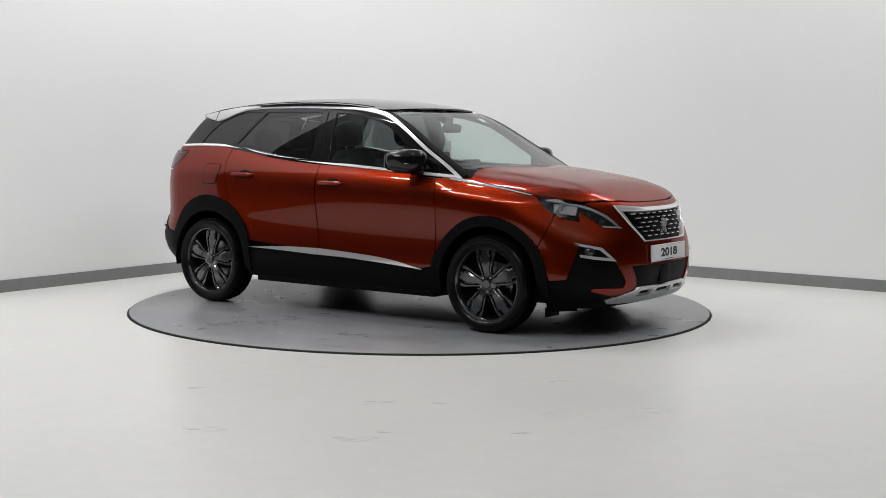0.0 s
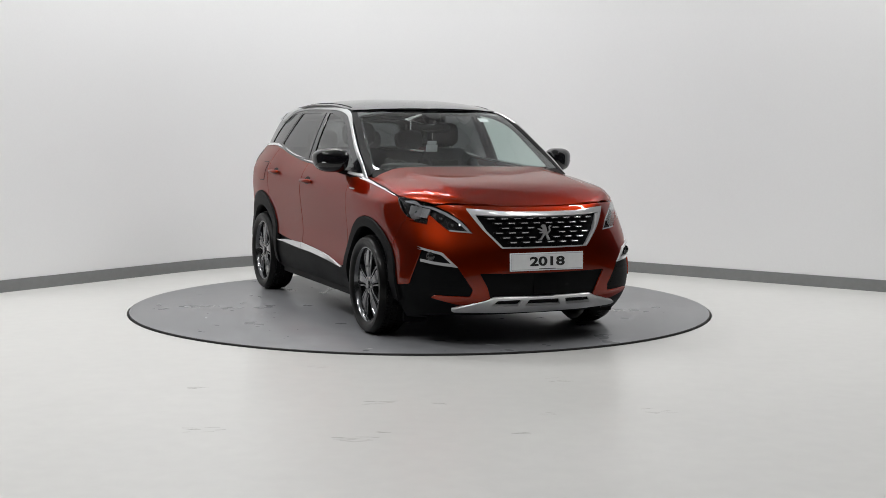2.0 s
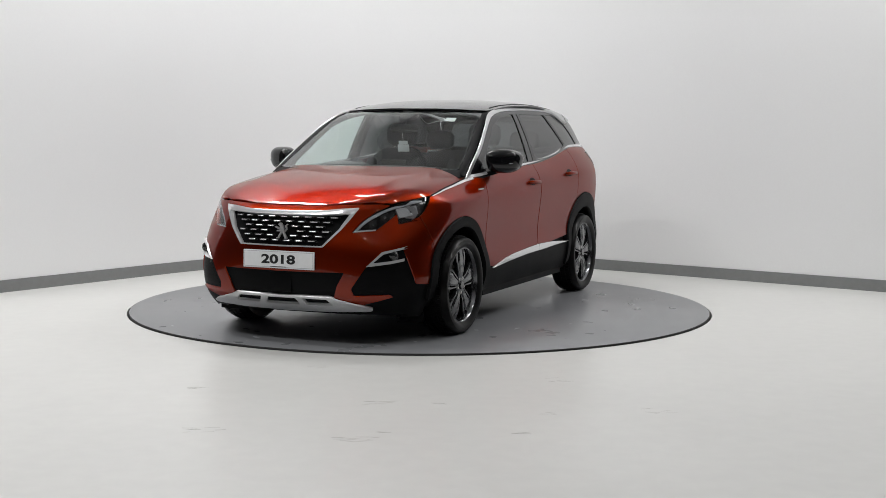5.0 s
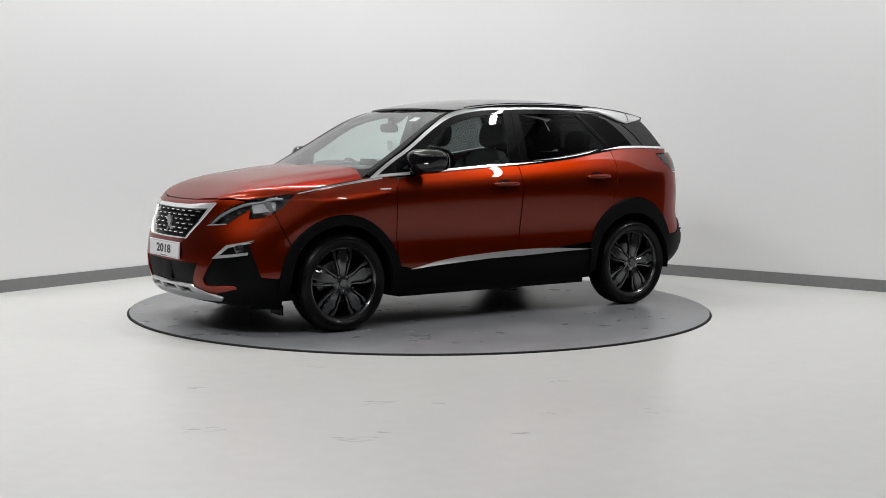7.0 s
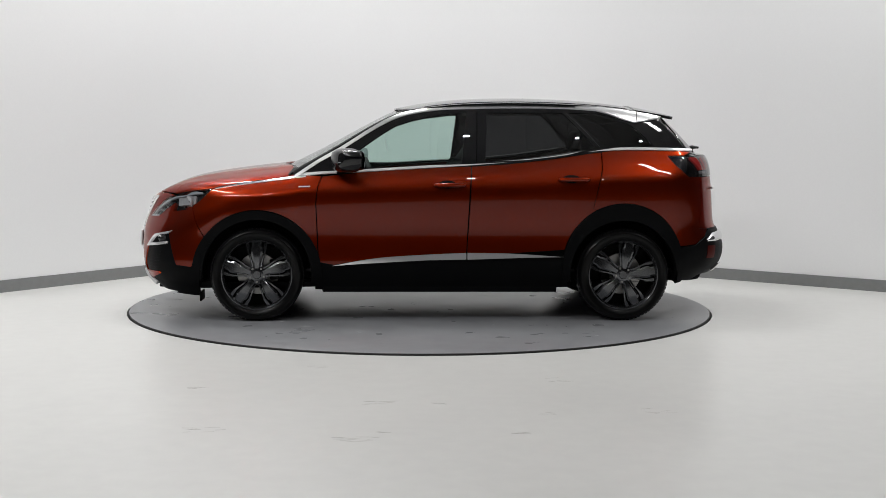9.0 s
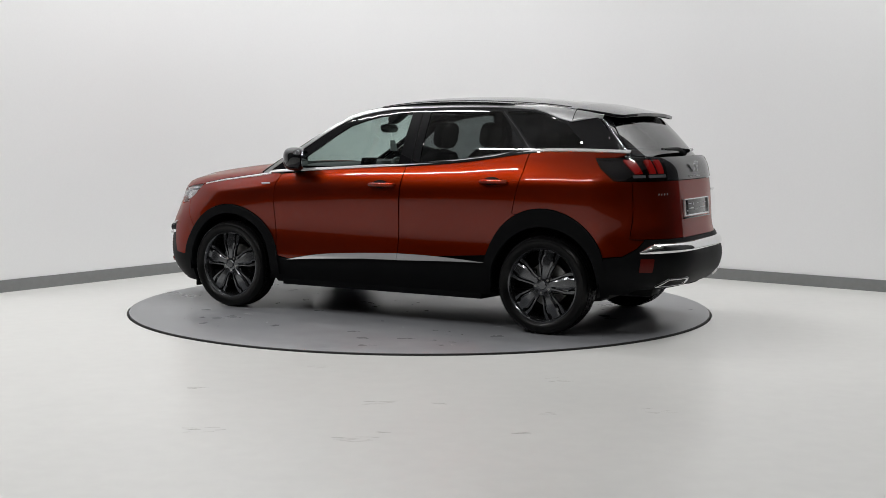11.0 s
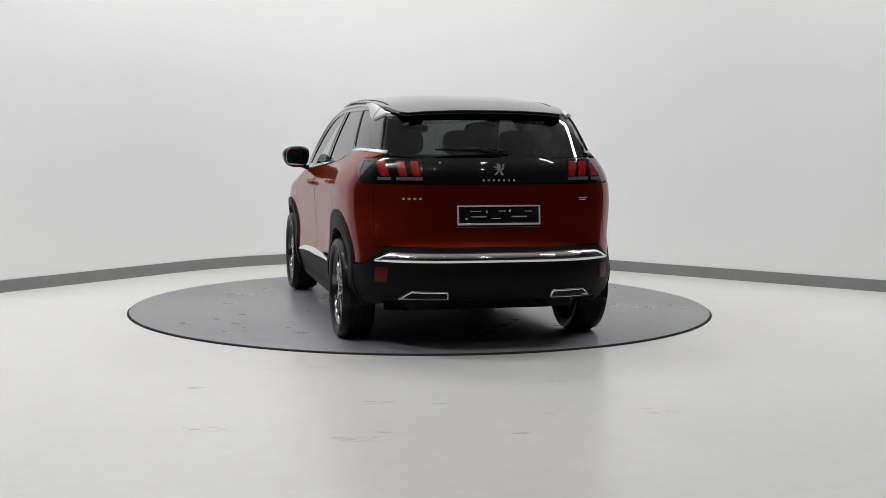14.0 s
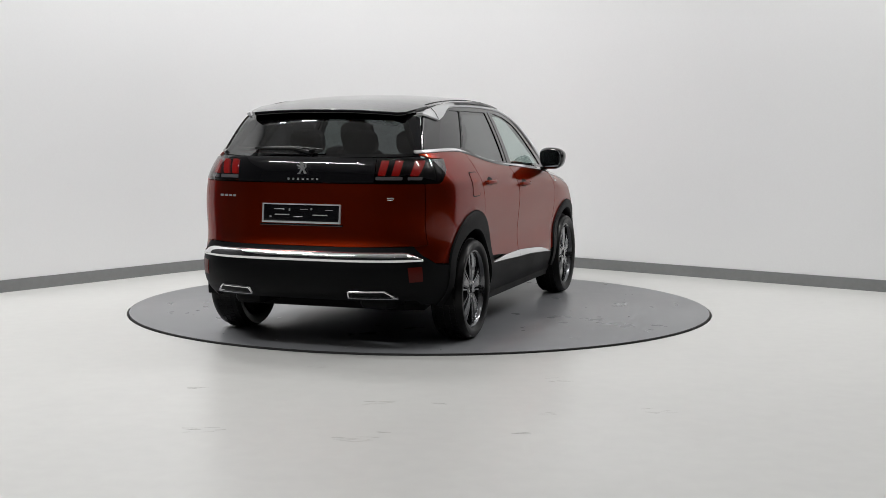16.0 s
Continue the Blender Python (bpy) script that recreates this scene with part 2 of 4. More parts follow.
nose = cubic([(.05, 1.85), (.12, 2.02), (.2, 2.14), (.28, 2.225), (.34, 2.25), (.47, 2.266), (.6, 2.262), (.65, 2.255), (.71, 2.236), (.78, 2.218), (.87, 2.197), (.95, 2.18), (1.1, 2.15)])
nose_sweep = cubic([(.1, .17), (.2, .19), (.55, .225), (.7, .27), (.87, .36), (1.0, .40)])
tail = cubic([(.15, 1.85), (.23, 1.95), (.3, 2.08), (.37, 2.18), (.45, 2.21), (.54, 2.214), (.60, 2.19), (.66, 2.15), (.72, 2.134), (.787, 2.128), (.963, 2.114), (1.06, 2.102), (1.147, 2.09), (1.204, 2.066), (1.26, 2.01)])
tail_sweep = cubic([(.2, .20), (.5, .19), (.7, .165), (1.1, .15), (1.25, .17)])
deck = cubic([(-3, 1.8), (0, 1.6), (.6, 1.36), (.9, 1.20), (1.0, 1.155), (1.10, 1.132), (1.269, 1.116), (1.439, 1.096), (1.609, 1.072), (1.75, 1.051), (1.85, 1.032), (1.949, 1.002), (2.03, .968), (2.10, .932), (2.17, .889), (2.3, .80)])


def body_field(p):
    """Below zero inside the lower body; zero on its skin."""
    x, y, z = p[..., 0], np.abs(p[..., 1]), p[..., 2]
    crease = .008 * np.exp(-((z - .955 + .06 * (x - .9)) / .032) ** 2) / (1 + np.exp(-(x - 1.0) / .04)) / (1 + np.exp((x - 1.72) / .04))
    haunch = .007 * np.exp(-((z - 1.045 + .02 * (x + 1.5)) / .05) ** 2) / (1 + np.exp((x + 1.15) / .05))
    side = y - (crease + haunch + half_width(x) + low_flank(z) + high_flank(z - belt(x)) * (.55 + .45 / (1 + np.exp(-(x - 1.0) / .15))) + lean_in(z))
    front = x - (nose(z) - nose_sweep(z) * (y / .75) ** 3.1)
    back = -x - (tail(z) - tail_sweep(z) * (y / .72) ** 3.6)
    ridge = .010 / (1 + np.exp((y - .60 + .10 * (x - 1.1)) / .014)) / (1 + np.exp((x - 1.95) / .05))
    top = z - (deck(x) - .006 + ridge - .022 * (y / .8) ** 2 - .080 * (y / .81) ** 6)
    return smax(smax(smax(side, front, .13), back, .13), top, .05)


cabin_half = cubic([(-2.2, .66), (-2.0, .705), (-1.8, .75), (-1.5, .79), (-1.2, .808), (-.5, .815), (.3, .808), (.7, .795), (1.0, .775), (1.3, .74)])
screen = cubic([(1.0, 1.36), (1.10, 1.185), (1.141, 1.10), (1.223, .928), (1.317, .752), (1.437, .535), (1.535, .345), (1.65, .10)])
screen_sweep = cubic([(1.0, .16), (1.1, .13), (1.2, .098), (1.3, .075), (1.4, .06), (1.5, .05), (1.6, .05)])
backlight = cubic([(1.1, 2.12), (1.2, 2.04), (1.25, 1.99), (1.35, 1.90), (1.45, 1.80), (1.5, 1.745), (1.6, 1.62)])
crown = cubic([(-2.0, 1.45), (-1.753, 1.520), (-1.545, 1.562), (-1.325, 1.598), (-.974, 1.626), (-.538, 1.637), (-.233, 1.629), (.07, 1.604), (.329, 1.554), (.6, 1.49), (1.2, 1.3)])


def cabin_field(p):
    x, y, z = p[..., 0], np.abs(p[..., 1]), p[..., 2]
    d = z - 1.12
    side = y - (cabin_half(x) - .30 * d - .27 * d * np.abs(d))
    front = x - (screen(z) + .01 - screen_sweep(z) * (y / np.maximum(.735 - .333 * (z - 1.105), .3)) ** 2.4)
    back = -x - (backlight(z) - .13 * (y / .65) ** 2.4)
    top = z - (crown(x) - .045 * (y / .62) ** 2.6)
    return smax(smax(smax(side, front, .03), back, .03), top, .05)


def roof_field(p):
    x, y, z = p[..., 0], np.abs(p[..., 1]), p[..., 2]
    return z - (crown(x) - .045 * (y / .62) ** 2.6)


def meet(field, eye, way, far):
    """Where rays from inside leave the body."""
    lo, hi = np.zeros(len(eye)), np.full(len(eye), float(far))
    for _ in range(8):
        mid = (lo + hi) / 2
        inside = field(eye + way * mid[:, None]) < 0
        lo, hi = np.where(inside, mid, lo), np.where(inside, hi, mid)
    fl, fh = field(eye + way * lo[:, None]), field(eye + way * hi[:, None])
    for _ in range(3):
        mid = np.clip(lo - fl * (hi - lo) / np.where(np.abs(fh - fl) < 1e-12, 1e-12, fh - fl), lo, hi)
        fm = field(eye + way * mid[:, None])
        neg = fm < 0
        lo, fl, hi, fh = np.where(neg, mid, lo), np.where(neg, fm, fl), np.where(neg, hi, mid), np.where(neg, fh, fm)
    return eye + way * mid[:, None]


def slope(field, p):
    g = np.stack([field(p + e) - field(p - e) for e in np.eye(3) * 2e-3], axis=-1)
    return g / (np.linalg.norm(g, axis=-1, keepdims=True) + 1e-12)


CX, CY, CR = 1.5, 0.40, 0.45
BEND = CR * math.pi / 2


def ring(end):
    """Lower body skin by the way round from the nose (end 1) or the tail (end -1), and height. Negative: the car's right."""
    def f(uv):
        s, z = uv[:, 0], uv[:, 1]
        a, sg = np.abs(s), np.where(s < 0, -1.0, 1.0)
        phi = np.clip((a - CY) / CR, 0, math.pi / 2)
        ex = np.where(a > CY + BEND, CX - (a - CY - BEND), CX) * end
        ey = np.minimum(a, CY)
        eye = np.stack([ex, ey * sg, z], 1)
        way = np.stack([np.cos(phi) * end, np.sin(phi) * sg, z * 0], 1)
        return meet(body_field, eye, way, 1.3)
    return f


def along(axis, sign, start, far, field):
    """Skin seen along an axis; the two other coordinates are given."""
    i = "xyz".index(axis)
    others = [k for k in range(3) if k != i]

    def f(uv):
        eye, way = np.zeros((len(uv), 3)), np.zeros((len(uv), 3))
        eye[:, others[0]], eye[:, others[1]] = uv[:, 0], uv[:, 1]
        eye[:, i], way[:, i] = start, sign
        return meet(field, eye, way, far)
    return f


NOSE, TAIL = ring(1), ring(-1)
FLANK = along("y", 1, 0, 1.2, body_field)
HOOD = along("z", 1, .5, 1.2, body_field)
SIDE_UP = along("y", 1, 0, 1.2, cabin_field)
FRONT_UP = along("x", 1, -.5, 2.4, cabin_field)
BACK_UP = along("x", -1, -.5, 2.2, cabin_field)
ROOF = along("z", 1, .8, 1.5, roof_field)
front_face = along("x", 1, 0.5, 2.2, body_field)
rear_face = along("x", -1, -0.5, 2.2, body_field)


def way_round(x, y, end):
    x = x * end
    if x <= CX:
        return CY + BEND + CX - x
    if y <= CY:
        return y
    return CY + CR * math.atan2(y - CY, x - CX)


def sx(x, z, end=1):
    """Place on the flank at x and height z, as (way round, height)."""
    y = FLANK(np.array([[x, z]], float))[0][1]
    return (way_round(x, y, end), z)


def fy(y, z):
    x = front_face(np.array([[y, z]], float))[0][0]
    return (way_round(x, y, 1), z)


def ry(y, z):
    x = rear_face(np.array([[y, z]], float))[0][0]
    return (way_round(x, y, -1), z)


def rx(x, z):
    return sx(x, z, -1)


def both(half):
    """Closed outline from its left half, which starts and ends on the centre line."""
    return list(half) + [(-u, v) for u, v in half[::-1] if abs(u) > 1e-6]


def both_sides(half):
    """Closed plan outline from its left half, in x and y."""
    return list(half) + [(u, -v) for u, v in half[::-1] if abs(v) > 1e-6]


def rounded(pts, r):
    """Outline with its corners rounded."""
    if r <= 0:
        return [tuple(p) for p in pts]
    out, n = [], len(pts)
    for i in range(n):
        a, b, c = (np.array(pts[(i + k) % n], float) for k in (-1, 0, 1))
        la, lc = np.linalg.norm(a - b), np.linalg.norm(c - b)
        if la < 1e-6 or lc < 1e-6:
            continue
        p, q = b + (a - b) / la * min(r, la * .4), b + (c - b) / lc * min(r, lc * .4)
        for k in range(5):
            t = k / 4
            out.append(tuple((1 - t) ** 2 * p + 2 * t * (1 - t) * b + t * t * q))
    return out


def dense(loop, step):
    out, n = [], len(loop)
    for i in range(n):
        a, b = np.array(loop[i], float), np.array(loop[(i + 1) % n], float)
        k = max(1, int(math.ceil(np.linalg.norm(b - a) / step)))
        out += [a + (b - a) * j / k for j in range(k)]
    return np.array(out)


def within(pts, loop):
    x, y = pts[:, 0], pts[:, 1]
    inside = np.zeros(len(pts), bool)
    n = len(loop)
    for i in range(n):
        (x0, y0), (x1, y1) = loop[i], loop[(i + 1) % n]
        if y0 == y1:
            continue
        cross = ((y0 > y) != (y1 > y)) & (x < (x1 - x0) * (y - y0) / (y1 - y0) + x0)
        inside ^= cross
    return inside


def skin(skin_of, field, outline, holes=(), off=0.0, depth=0.014, step=0.032, r=0.008):
    """Vertices, faces and normals of a panel on a body surface, with its edges turned inwards."""
    loops = [dense(rounded(l, r), step * .6) for l in (outline, *holes)]
    lo, hi = loops[0].min(0), loops[0].max(0)
    gx, gy = np.meshgrid(np.arange(lo[0], hi[0], step) + step / 2, np.arange(lo[1], hi[1], step) + step / 2)
    grid = np.stack([gx.ravel(), gy.ravel()], 1)
    rim = np.concatenate(loops)
    if len(grid):
        grid = grid[within(grid, loops[0])]
    for l in loops[1:]:
        if len(grid):
            grid = grid[~within(grid, l)]
    if len(grid):
        near = np.min((grid[:, None, 0] - rim[None, :, 0]) ** 2 + (grid[:, None, 1] - rim[None, :, 1]) ** 2, axis=1)
        grid = grid[near > (step * .38) ** 2]
    pts = np.concatenate([rim, grid]) if len(grid) else rim
    edges, start = [], 0
    for l in loops:
        edges += [(start + i, start + (i + 1) % len(l)) for i in range(len(l))]
        start += len(l)
    from mathutils.geometry import delaunay_2d_cdt
    vs, _, fs, _, _, _ = delaunay_2d_cdt([Vector(p) for p in pts], edges, [], 0, 1e-7)
    uv = np.array([tuple(v) for v in vs])
    tri = np.array([tuple(f) for f in fs if len(f) == 3])
    mid = uv[tri].mean(1)
    keep = within(mid, loops[0])
    for l in loops[1:]:
        keep &= ~within(mid, l)
    tri = tri[keep]
    p = skin_of(uv)
    nrm = slope(field, p)
    a, b, c = (p[tri[:, k]] for k in range(3))
    flip = np.sum(np.cross(b - a, c - a) * nrm[tri[:, 0]], 1) < 0
    tri[flip] = tri[flip][:, ::-1]
    verts, norms, faces = [p + nrm * off], [nrm], [tuple(int(k) for k in t) for t in tri]
    count = len(p)
    for li, l in enumerate(loops):
        q = skin_of(l)
        n = slope(field, q)
        tan = np.roll(q, -1, 0) - np.roll(q, 1, 0)
        lat = np.cross(tan, n)
        lat /= np.linalg.norm(lat, axis=1, keepdims=True) + 1e-12
        probe = skin_of(l[:1] + 0)[0]
        inner = p[tri].mean(1) if len(tri) else p
        k0 = int(np.argmin(np.sum((inner - probe) ** 2, 1)))
        if np.dot(lat[0], inner[k0] - probe) > 0:
            lat = -lat
        edge = n * .75 + lat
        edge /= np.linalg.norm(edge, axis=1, keepdims=True)
        verts += [q + n * off, q + n * (off - depth)]
        norms += [edge, lat]
        m = len(l)
        for i in range(m):
            j = (i + 1) % m
            f = (count + i, count + m + i, count + m + j, count + j)
            e1, e2 = q[j] - q[i], -n[i]
            faces.append(f if np.dot(np.cross(e2, e1), lat[i]) > 0 else f[::-1])
        count += 2 * m
    return np.concatenate(verts), faces, np.concatenate(norms)


def skin_mesh(name, data, material, mirror=False):
    v, faces, n = data
    if mirror:
        v, n = v * (1, -1, 1), n * (1, -1, 1)
        faces = [f[::-1] for f in faces]
    me = bpy.data.meshes.new(name)
    me.from_pydata([tuple(p) for p in v], [], faces)
    me.materials.append(material)
    me.shade_smooth()
    me.normals_split_custom_set_from_vertices([tuple(k) for k in n])
    return me


car = new("car")
tagged(car, "copper orange compact suv with black roof parked on the turntable", "car")


def panel(name, skin_of, outline, material, parent=None, label="", sides="L", field=None, mates=None, **how):
    """Body panel, on the car's left, on both sides (LR), or on its right (R). Returns the objects."""
    data = skin(skin_of, field or body_field, outline, **how)
    made = []
    for i, side in enumerate(sides):
        ob = new(name, skin_mesh(name, data, material, side == "R"))
        ob.parent = (mates[i] if mates else parent) or car
        made.append(tagged(ob, label))
    return made


def ribbon(path, w):
    """Outline of a band of width w (a number, or one for each point) along an open path."""
    p = np.array(path, float)
    w = np.broadcast_to(np.asarray(w, float), (len(p),))
    t = np.gradient(p, axis=0)
    t /= np.linalg.norm(t, axis=1, keepdims=True)
    n = np.stack([-t[:, 1], t[:, 0]], 1) * w[:, None] / 2
    return [tuple(q) for q in p + n] + [tuple(q) for q in (p - n)[::-1]]


def smooth_path(pts, per=6):
    """Curve through points that keeps to them."""
    p = np.array(pts, float)
    s = np.concatenate([[0], np.cumsum(np.linalg.norm(np.diff(p, axis=0), axis=1))])
    fx, fz = cubic(list(zip(s, p[:, 0])), 0), cubic(list(zip(s, p[:, 1])), 0)
    u = np.linspace(0, s[-1], per * (len(pts) - 1) + 1)
    return list(zip(fx(u), fz(u)))


def arch(cx, a0, a1, r, end=1, n=24):
    out = []
    for i in range(n + 1):
        a = radians(a0 + (a1 - a0) * i / n)
        rad = r(a) if callable(r) else r
        out.append(sx(cx + rad * math.cos(a), .345 + rad * math.sin(a), end))
    return out


AXLE_F, AXLE_R = 1.3375, -1.3375


def r_rear(a):
    return .455 + .062 * max(math.sin(a), 0) ** 1.5


# painted panels
panel("front_wing", NOSE, [sx(.872, 1.048), sx(.99, 1.056), sx(1.15, 1.024), sx(1.30, 1.004), sx(1.44, .985), sx(1.66, .950), sx(1.757, .860), sx(1.806, .828)] + arch(AXLE_F, 35, 160, .462) + [sx(.897, .428), sx(.913, .856), sx(.900, .979)], PAINT, sides="LR")
front_doors = panel("front_door", NOSE, [sx(.862, 1.046)] + [sx(x, float(belt(x)) - .006) for x in (.58, .3, .0)] + [sx(-.217, 1.126), sx(-.203, .941), sx(-.181, .498), sx(.1, .486), sx(.3, .474), sx(.539, .452), sx(.776, .410), sx(.888, .430), sx(.906, .856), sx(.893, .979)], PAINT, sides="LR", label="copper painted front door with chrome belt line")
rear_doors = panel("rear_door", NOSE, [sx(-.225, 1.126)] + [sx(x, float(belt(x)) - .006) for x in (-.49, -.738, -.946, -1.09)] + [sx(-1.176, 1.238), sx(-1.171, 1.109), sx(-1.132, .944), sx(-1.105, .82)] + arch(AXLE_R, 66, 22, r_rear, n=12) + [sx(-.49, .494), sx(-.189, .498)], PAINT, sides="LR")
quarters = panel("rear_quarter", TAIL, [rx(-1.185, 1.240)] + [rx(x, float(belt(x)) - .006) for x in (-1.32, -1.53, -1.74)] + [rx(-1.86, 1.236), rx(-1.80, 1.212), rx(-1.668, 1.208), rx(-1.72, 1.14), rx(-1.82, 1.052), ry(.752, 1.050), ry(.757, .80), ry(.772, .668), rx(-2.0, .667), rx(-1.969, .612), rx(-1.886, .556), rx(-1.76, .545)] + arch(AXLE_R, 155, 67, r_rear, -1) + [rx(-1.110, .82), rx(-1.139, .944), rx(-1.178, 1.109)], PAINT, sides="LR")
GRILLE = both([fy(0, .862), fy(.25, .864), fy(.488, .884), fy(.400, .745), fy(.302, .642), fy(.0, .638)])
panel("front_bumper", NOSE, both([fy(0, .896), fy(.25, .899), fy(.48, .910), fy(.60, .910), fy(.645, .902), fy(.585, .868), fy(.516, .806), fy(.468, .735), fy(.60, .745), fy(.648, .80), fy(.684, .848), fy(.702, .782), fy(.784, .805), sx(1.87, .806), sx(1.812, .826)]
      + arch(AXLE_F, 34, 24, .462, n=4) + [sx(1.785, .46), sx(1.812, .390), sx(1.925, .402), sx(1.985, .634), fy(.769, .647), fy(.653, .614), fy(.578, .524), fy(.486, .378), fy(.50, .332), fy(.70, .340), fy(.715, .325), fy(.545, .276), fy(.44, .285), fy(.372, .318), fy(.448, .484), fy(0, .480)]),
      PAINT, holes=[GRILLE], depth=.03)
panel("tailgate", TAIL, both([ry(0, 1.050), ry(.7475, 1.050), ry(.7525, .80), ry(.7675, .670), ry(.4, .664), ry(0, .664)]), PAINT, depth=.02)

# bonnet, from the cowl to the grille
hood_edge = [sx(.99, 1.062), sx(1.15, 1.030), sx(1.30, 1.010), sx(1.44, .991), sx(1.66, .956), sx(1.76, .944), sx(1.847, .932), fy(.70, .930), fy(.655, .914), fy(.60, .917), fy(.48, .917), fy(.25, .906), fy(0, .903)]
hood = [(1.185, 0), (1.17, .3), (1.09, .6), (1.0, .745)] + [tuple(p[:2]) for p in NOSE(np.array(hood_edge))]
panel("bonnet", HOOD, both_sides(hood), PAINT, depth=.02, step=.05, r=.01)

# black lower trim
panel("lower_bumper", NOSE, both([fy(0, .50), fy(.45, .50), fy(.60, .62), fy(.77, .652), sx(1.975, .645), sx(1.90, .42), sx(1.80, .405), sx(1.755, .36), sx(1.76, .165), sx(1.95, .175), fy(.74, .19), fy(.5, .195), fy(0, .195)]), PLASTIC, off=-.010, depth=.03, label="grained black plastic lower bumper")
panel("rear_bumper", TAIL, both([ry(0, .658), ry(.62, .660), ry(.765, .662), rx(-2.0, .660), rx(-1.969, .605), rx(-1.886, .549), rx(-1.77, .537), rx(-1.75, .42), rx(-1.71, .29), rx(-1.88, .295), ry(.7, .328), ry(.3, .334), ry(0, .334)]), PLASTIC, off=.008, depth=.05, label="grained black plastic rear bumper")


def cladding(cx, rr, end, tail_end):
    skin_of = NOSE if end > 0 else TAIL
    panel("arch_cladding", skin_of, arch(cx, -8 if end > 0 else -10, 188, rr, end, 36) + [sx(cx - .395, .27, end)] + arch(cx, 186, -6, .392, end, 36), PLASTIC, sides="LR", off=.014, depth=.05, step=.04, label="grained black plastic wheel arch edge")


cladding(AXLE_F, lambda a: .456 + .012 * abs(math.cos(a)) ** 3, 1, 0)
cladding(AXLE_R, lambda a: .450 + .062 * max(math.sin(a), 0) ** 1.5, -1, 0)
panel("sill", NOSE, [sx(.905, .424), sx(.776, .404), sx(.539, .446), sx(.3, .468), sx(.1, .480), sx(-.18, .491), sx(-.49, .487), sx(-.90, .465), sx(-.93, .24), sx(-.5, .222), sx(.4, .215), sx(.92, .222)], PLASTIC, sides="LR", off=-.004, depth=.10, label="grained black plastic door sill")
panel("sill_strip", NOSE, smooth_path([sx(.79, .402), sx(.539, .449), sx(.1, .484), sx(-.181, .496)]) + [sx(-.181, .449), sx(.1, .444), sx(.334, .432), sx(.55, .420)], BRIGHT, sides="LR", off=.012, depth=.02, step=.03, r=.003, label="polished metal strip low on the door")
panel("sill_strip", NOSE, smooth_path([sx(-.190, .496), sx(-.49, .492), sx(-.90, .467)]) + [sx(-.62, .462), sx(-.19, .448)], BRIGHT, sides="LR", off=.012, depth=.02, step=.03, r=.003, label="polished metal strip low on the door")

# dark shell behind the panels, with the wheel openings


def shell(end):
    skin_of = NOSE if end > 0 else TAIL
    top = [(0, .86), fy(.4, .84), sx(1.75, .82), sx(1.0, 1.00), sx(.02, 1.06)] if end > 0 else [(0, 1.20), ry(.4, 1.20), rx(-1.75, 1.20), rx(-1.2, 1.20), rx(-.9, 1.16), rx(.02, 1.06)]
    low = [(top[-1][0], .24), (top[-1][0] - 1.0, .24)] + ([sx(1.8, .21), fy(.7, .21), (0, .21)] if end > 0 else [rx(-1.8, .31), ry(.7, .34), (0, .34)])
    low = [low[0]] + low[2:]
    c = AXLE_F if end > 0 else AXLE_R
    well = arch(c, -12, 192, .405, end, 40)
    panel("inner_body", skin_of, both(top + low), PLASTIC, holes=[well, [(-u, v) for u, v in well]], off=-.035, depth=.01, step=.09)


shell(1)
shell(-1)


def well_liner(cx, sgn):
    bm = bmesh.new()
    n = 32
    rows = []
    for yy in (.875, .50):
        rows.append([bm.verts.new((cx + .405 * math.cos(radians(-10 + 200 * i / n)), sgn * yy, .345 + .405 * math.sin(radians(-10 + 200 * i / n)))) for i in range(n + 1)])
    for i in range(n):
        bm.faces.new((rows[0][i], rows[0][i + 1], rows[1][i + 1], rows[1][i]))
    bm.faces.new(rows[1])
    part("wheel_well", bm, PLASTIC, car)


for cx in (AXLE_F, AXLE_R):
    for sgn in (1, -1):
        well_liner(cx, sgn)

bm = bmesh.new()
prism([(-1.62, -.5), (-1.55, -.62), (-.9, -.5), (-.85, -.84), (.86, -.84), (.9, -.5), (1.78, -.5), (1.8, -.72), (2.1, -.5), (2.1, .5), (1.8, .72), (1.78, .5), (.9, .5), (.86, .84), (-.85, .84), (-.9, .5), (-1.55, .62), (-1.62, .5)], .205, .26, bm)
part("underbody", bm, PLASTIC, car, "black underbody tray")

# ---------------------------------------------------------------- car: cabin, roof and glass
UP = dict(field=cabin_field)
W_FRONT = [(.80, 1.112), (.581, 1.252), (.45, 1.345), (.335, 1.416), (.21, 1.458), (.088, 1.487), (-.118, 1.513), (-.188, 1.515), (-.150, 1.146), (.334, 1.116)]
W_REAR = [(-.335, 1.517), (-.322, 1.158), (-.622, 1.172), (-.914, 1.206), (-1.145, 1.265), (-.905, 1.520)]
W_QUARTER = [(-.945, 1.519), (-1.204, 1.268), (-1.40, 1.272), (-1.58, 1.272), (-1.50, 1.36), (-1.40, 1.44), (-1.25, 1.500), (-1.123, 1.522)]
TOP_LINE = [(1.065, 1.045), (.925, 1.146), (.742, 1.252), (.49, 1.413), (.33, 1.492), (.084, 1.545), (-.29, 1.564), (-.709, 1.569), (-1.046, 1.560), (-1.35, 1.528), (-1.62, 1.482)]
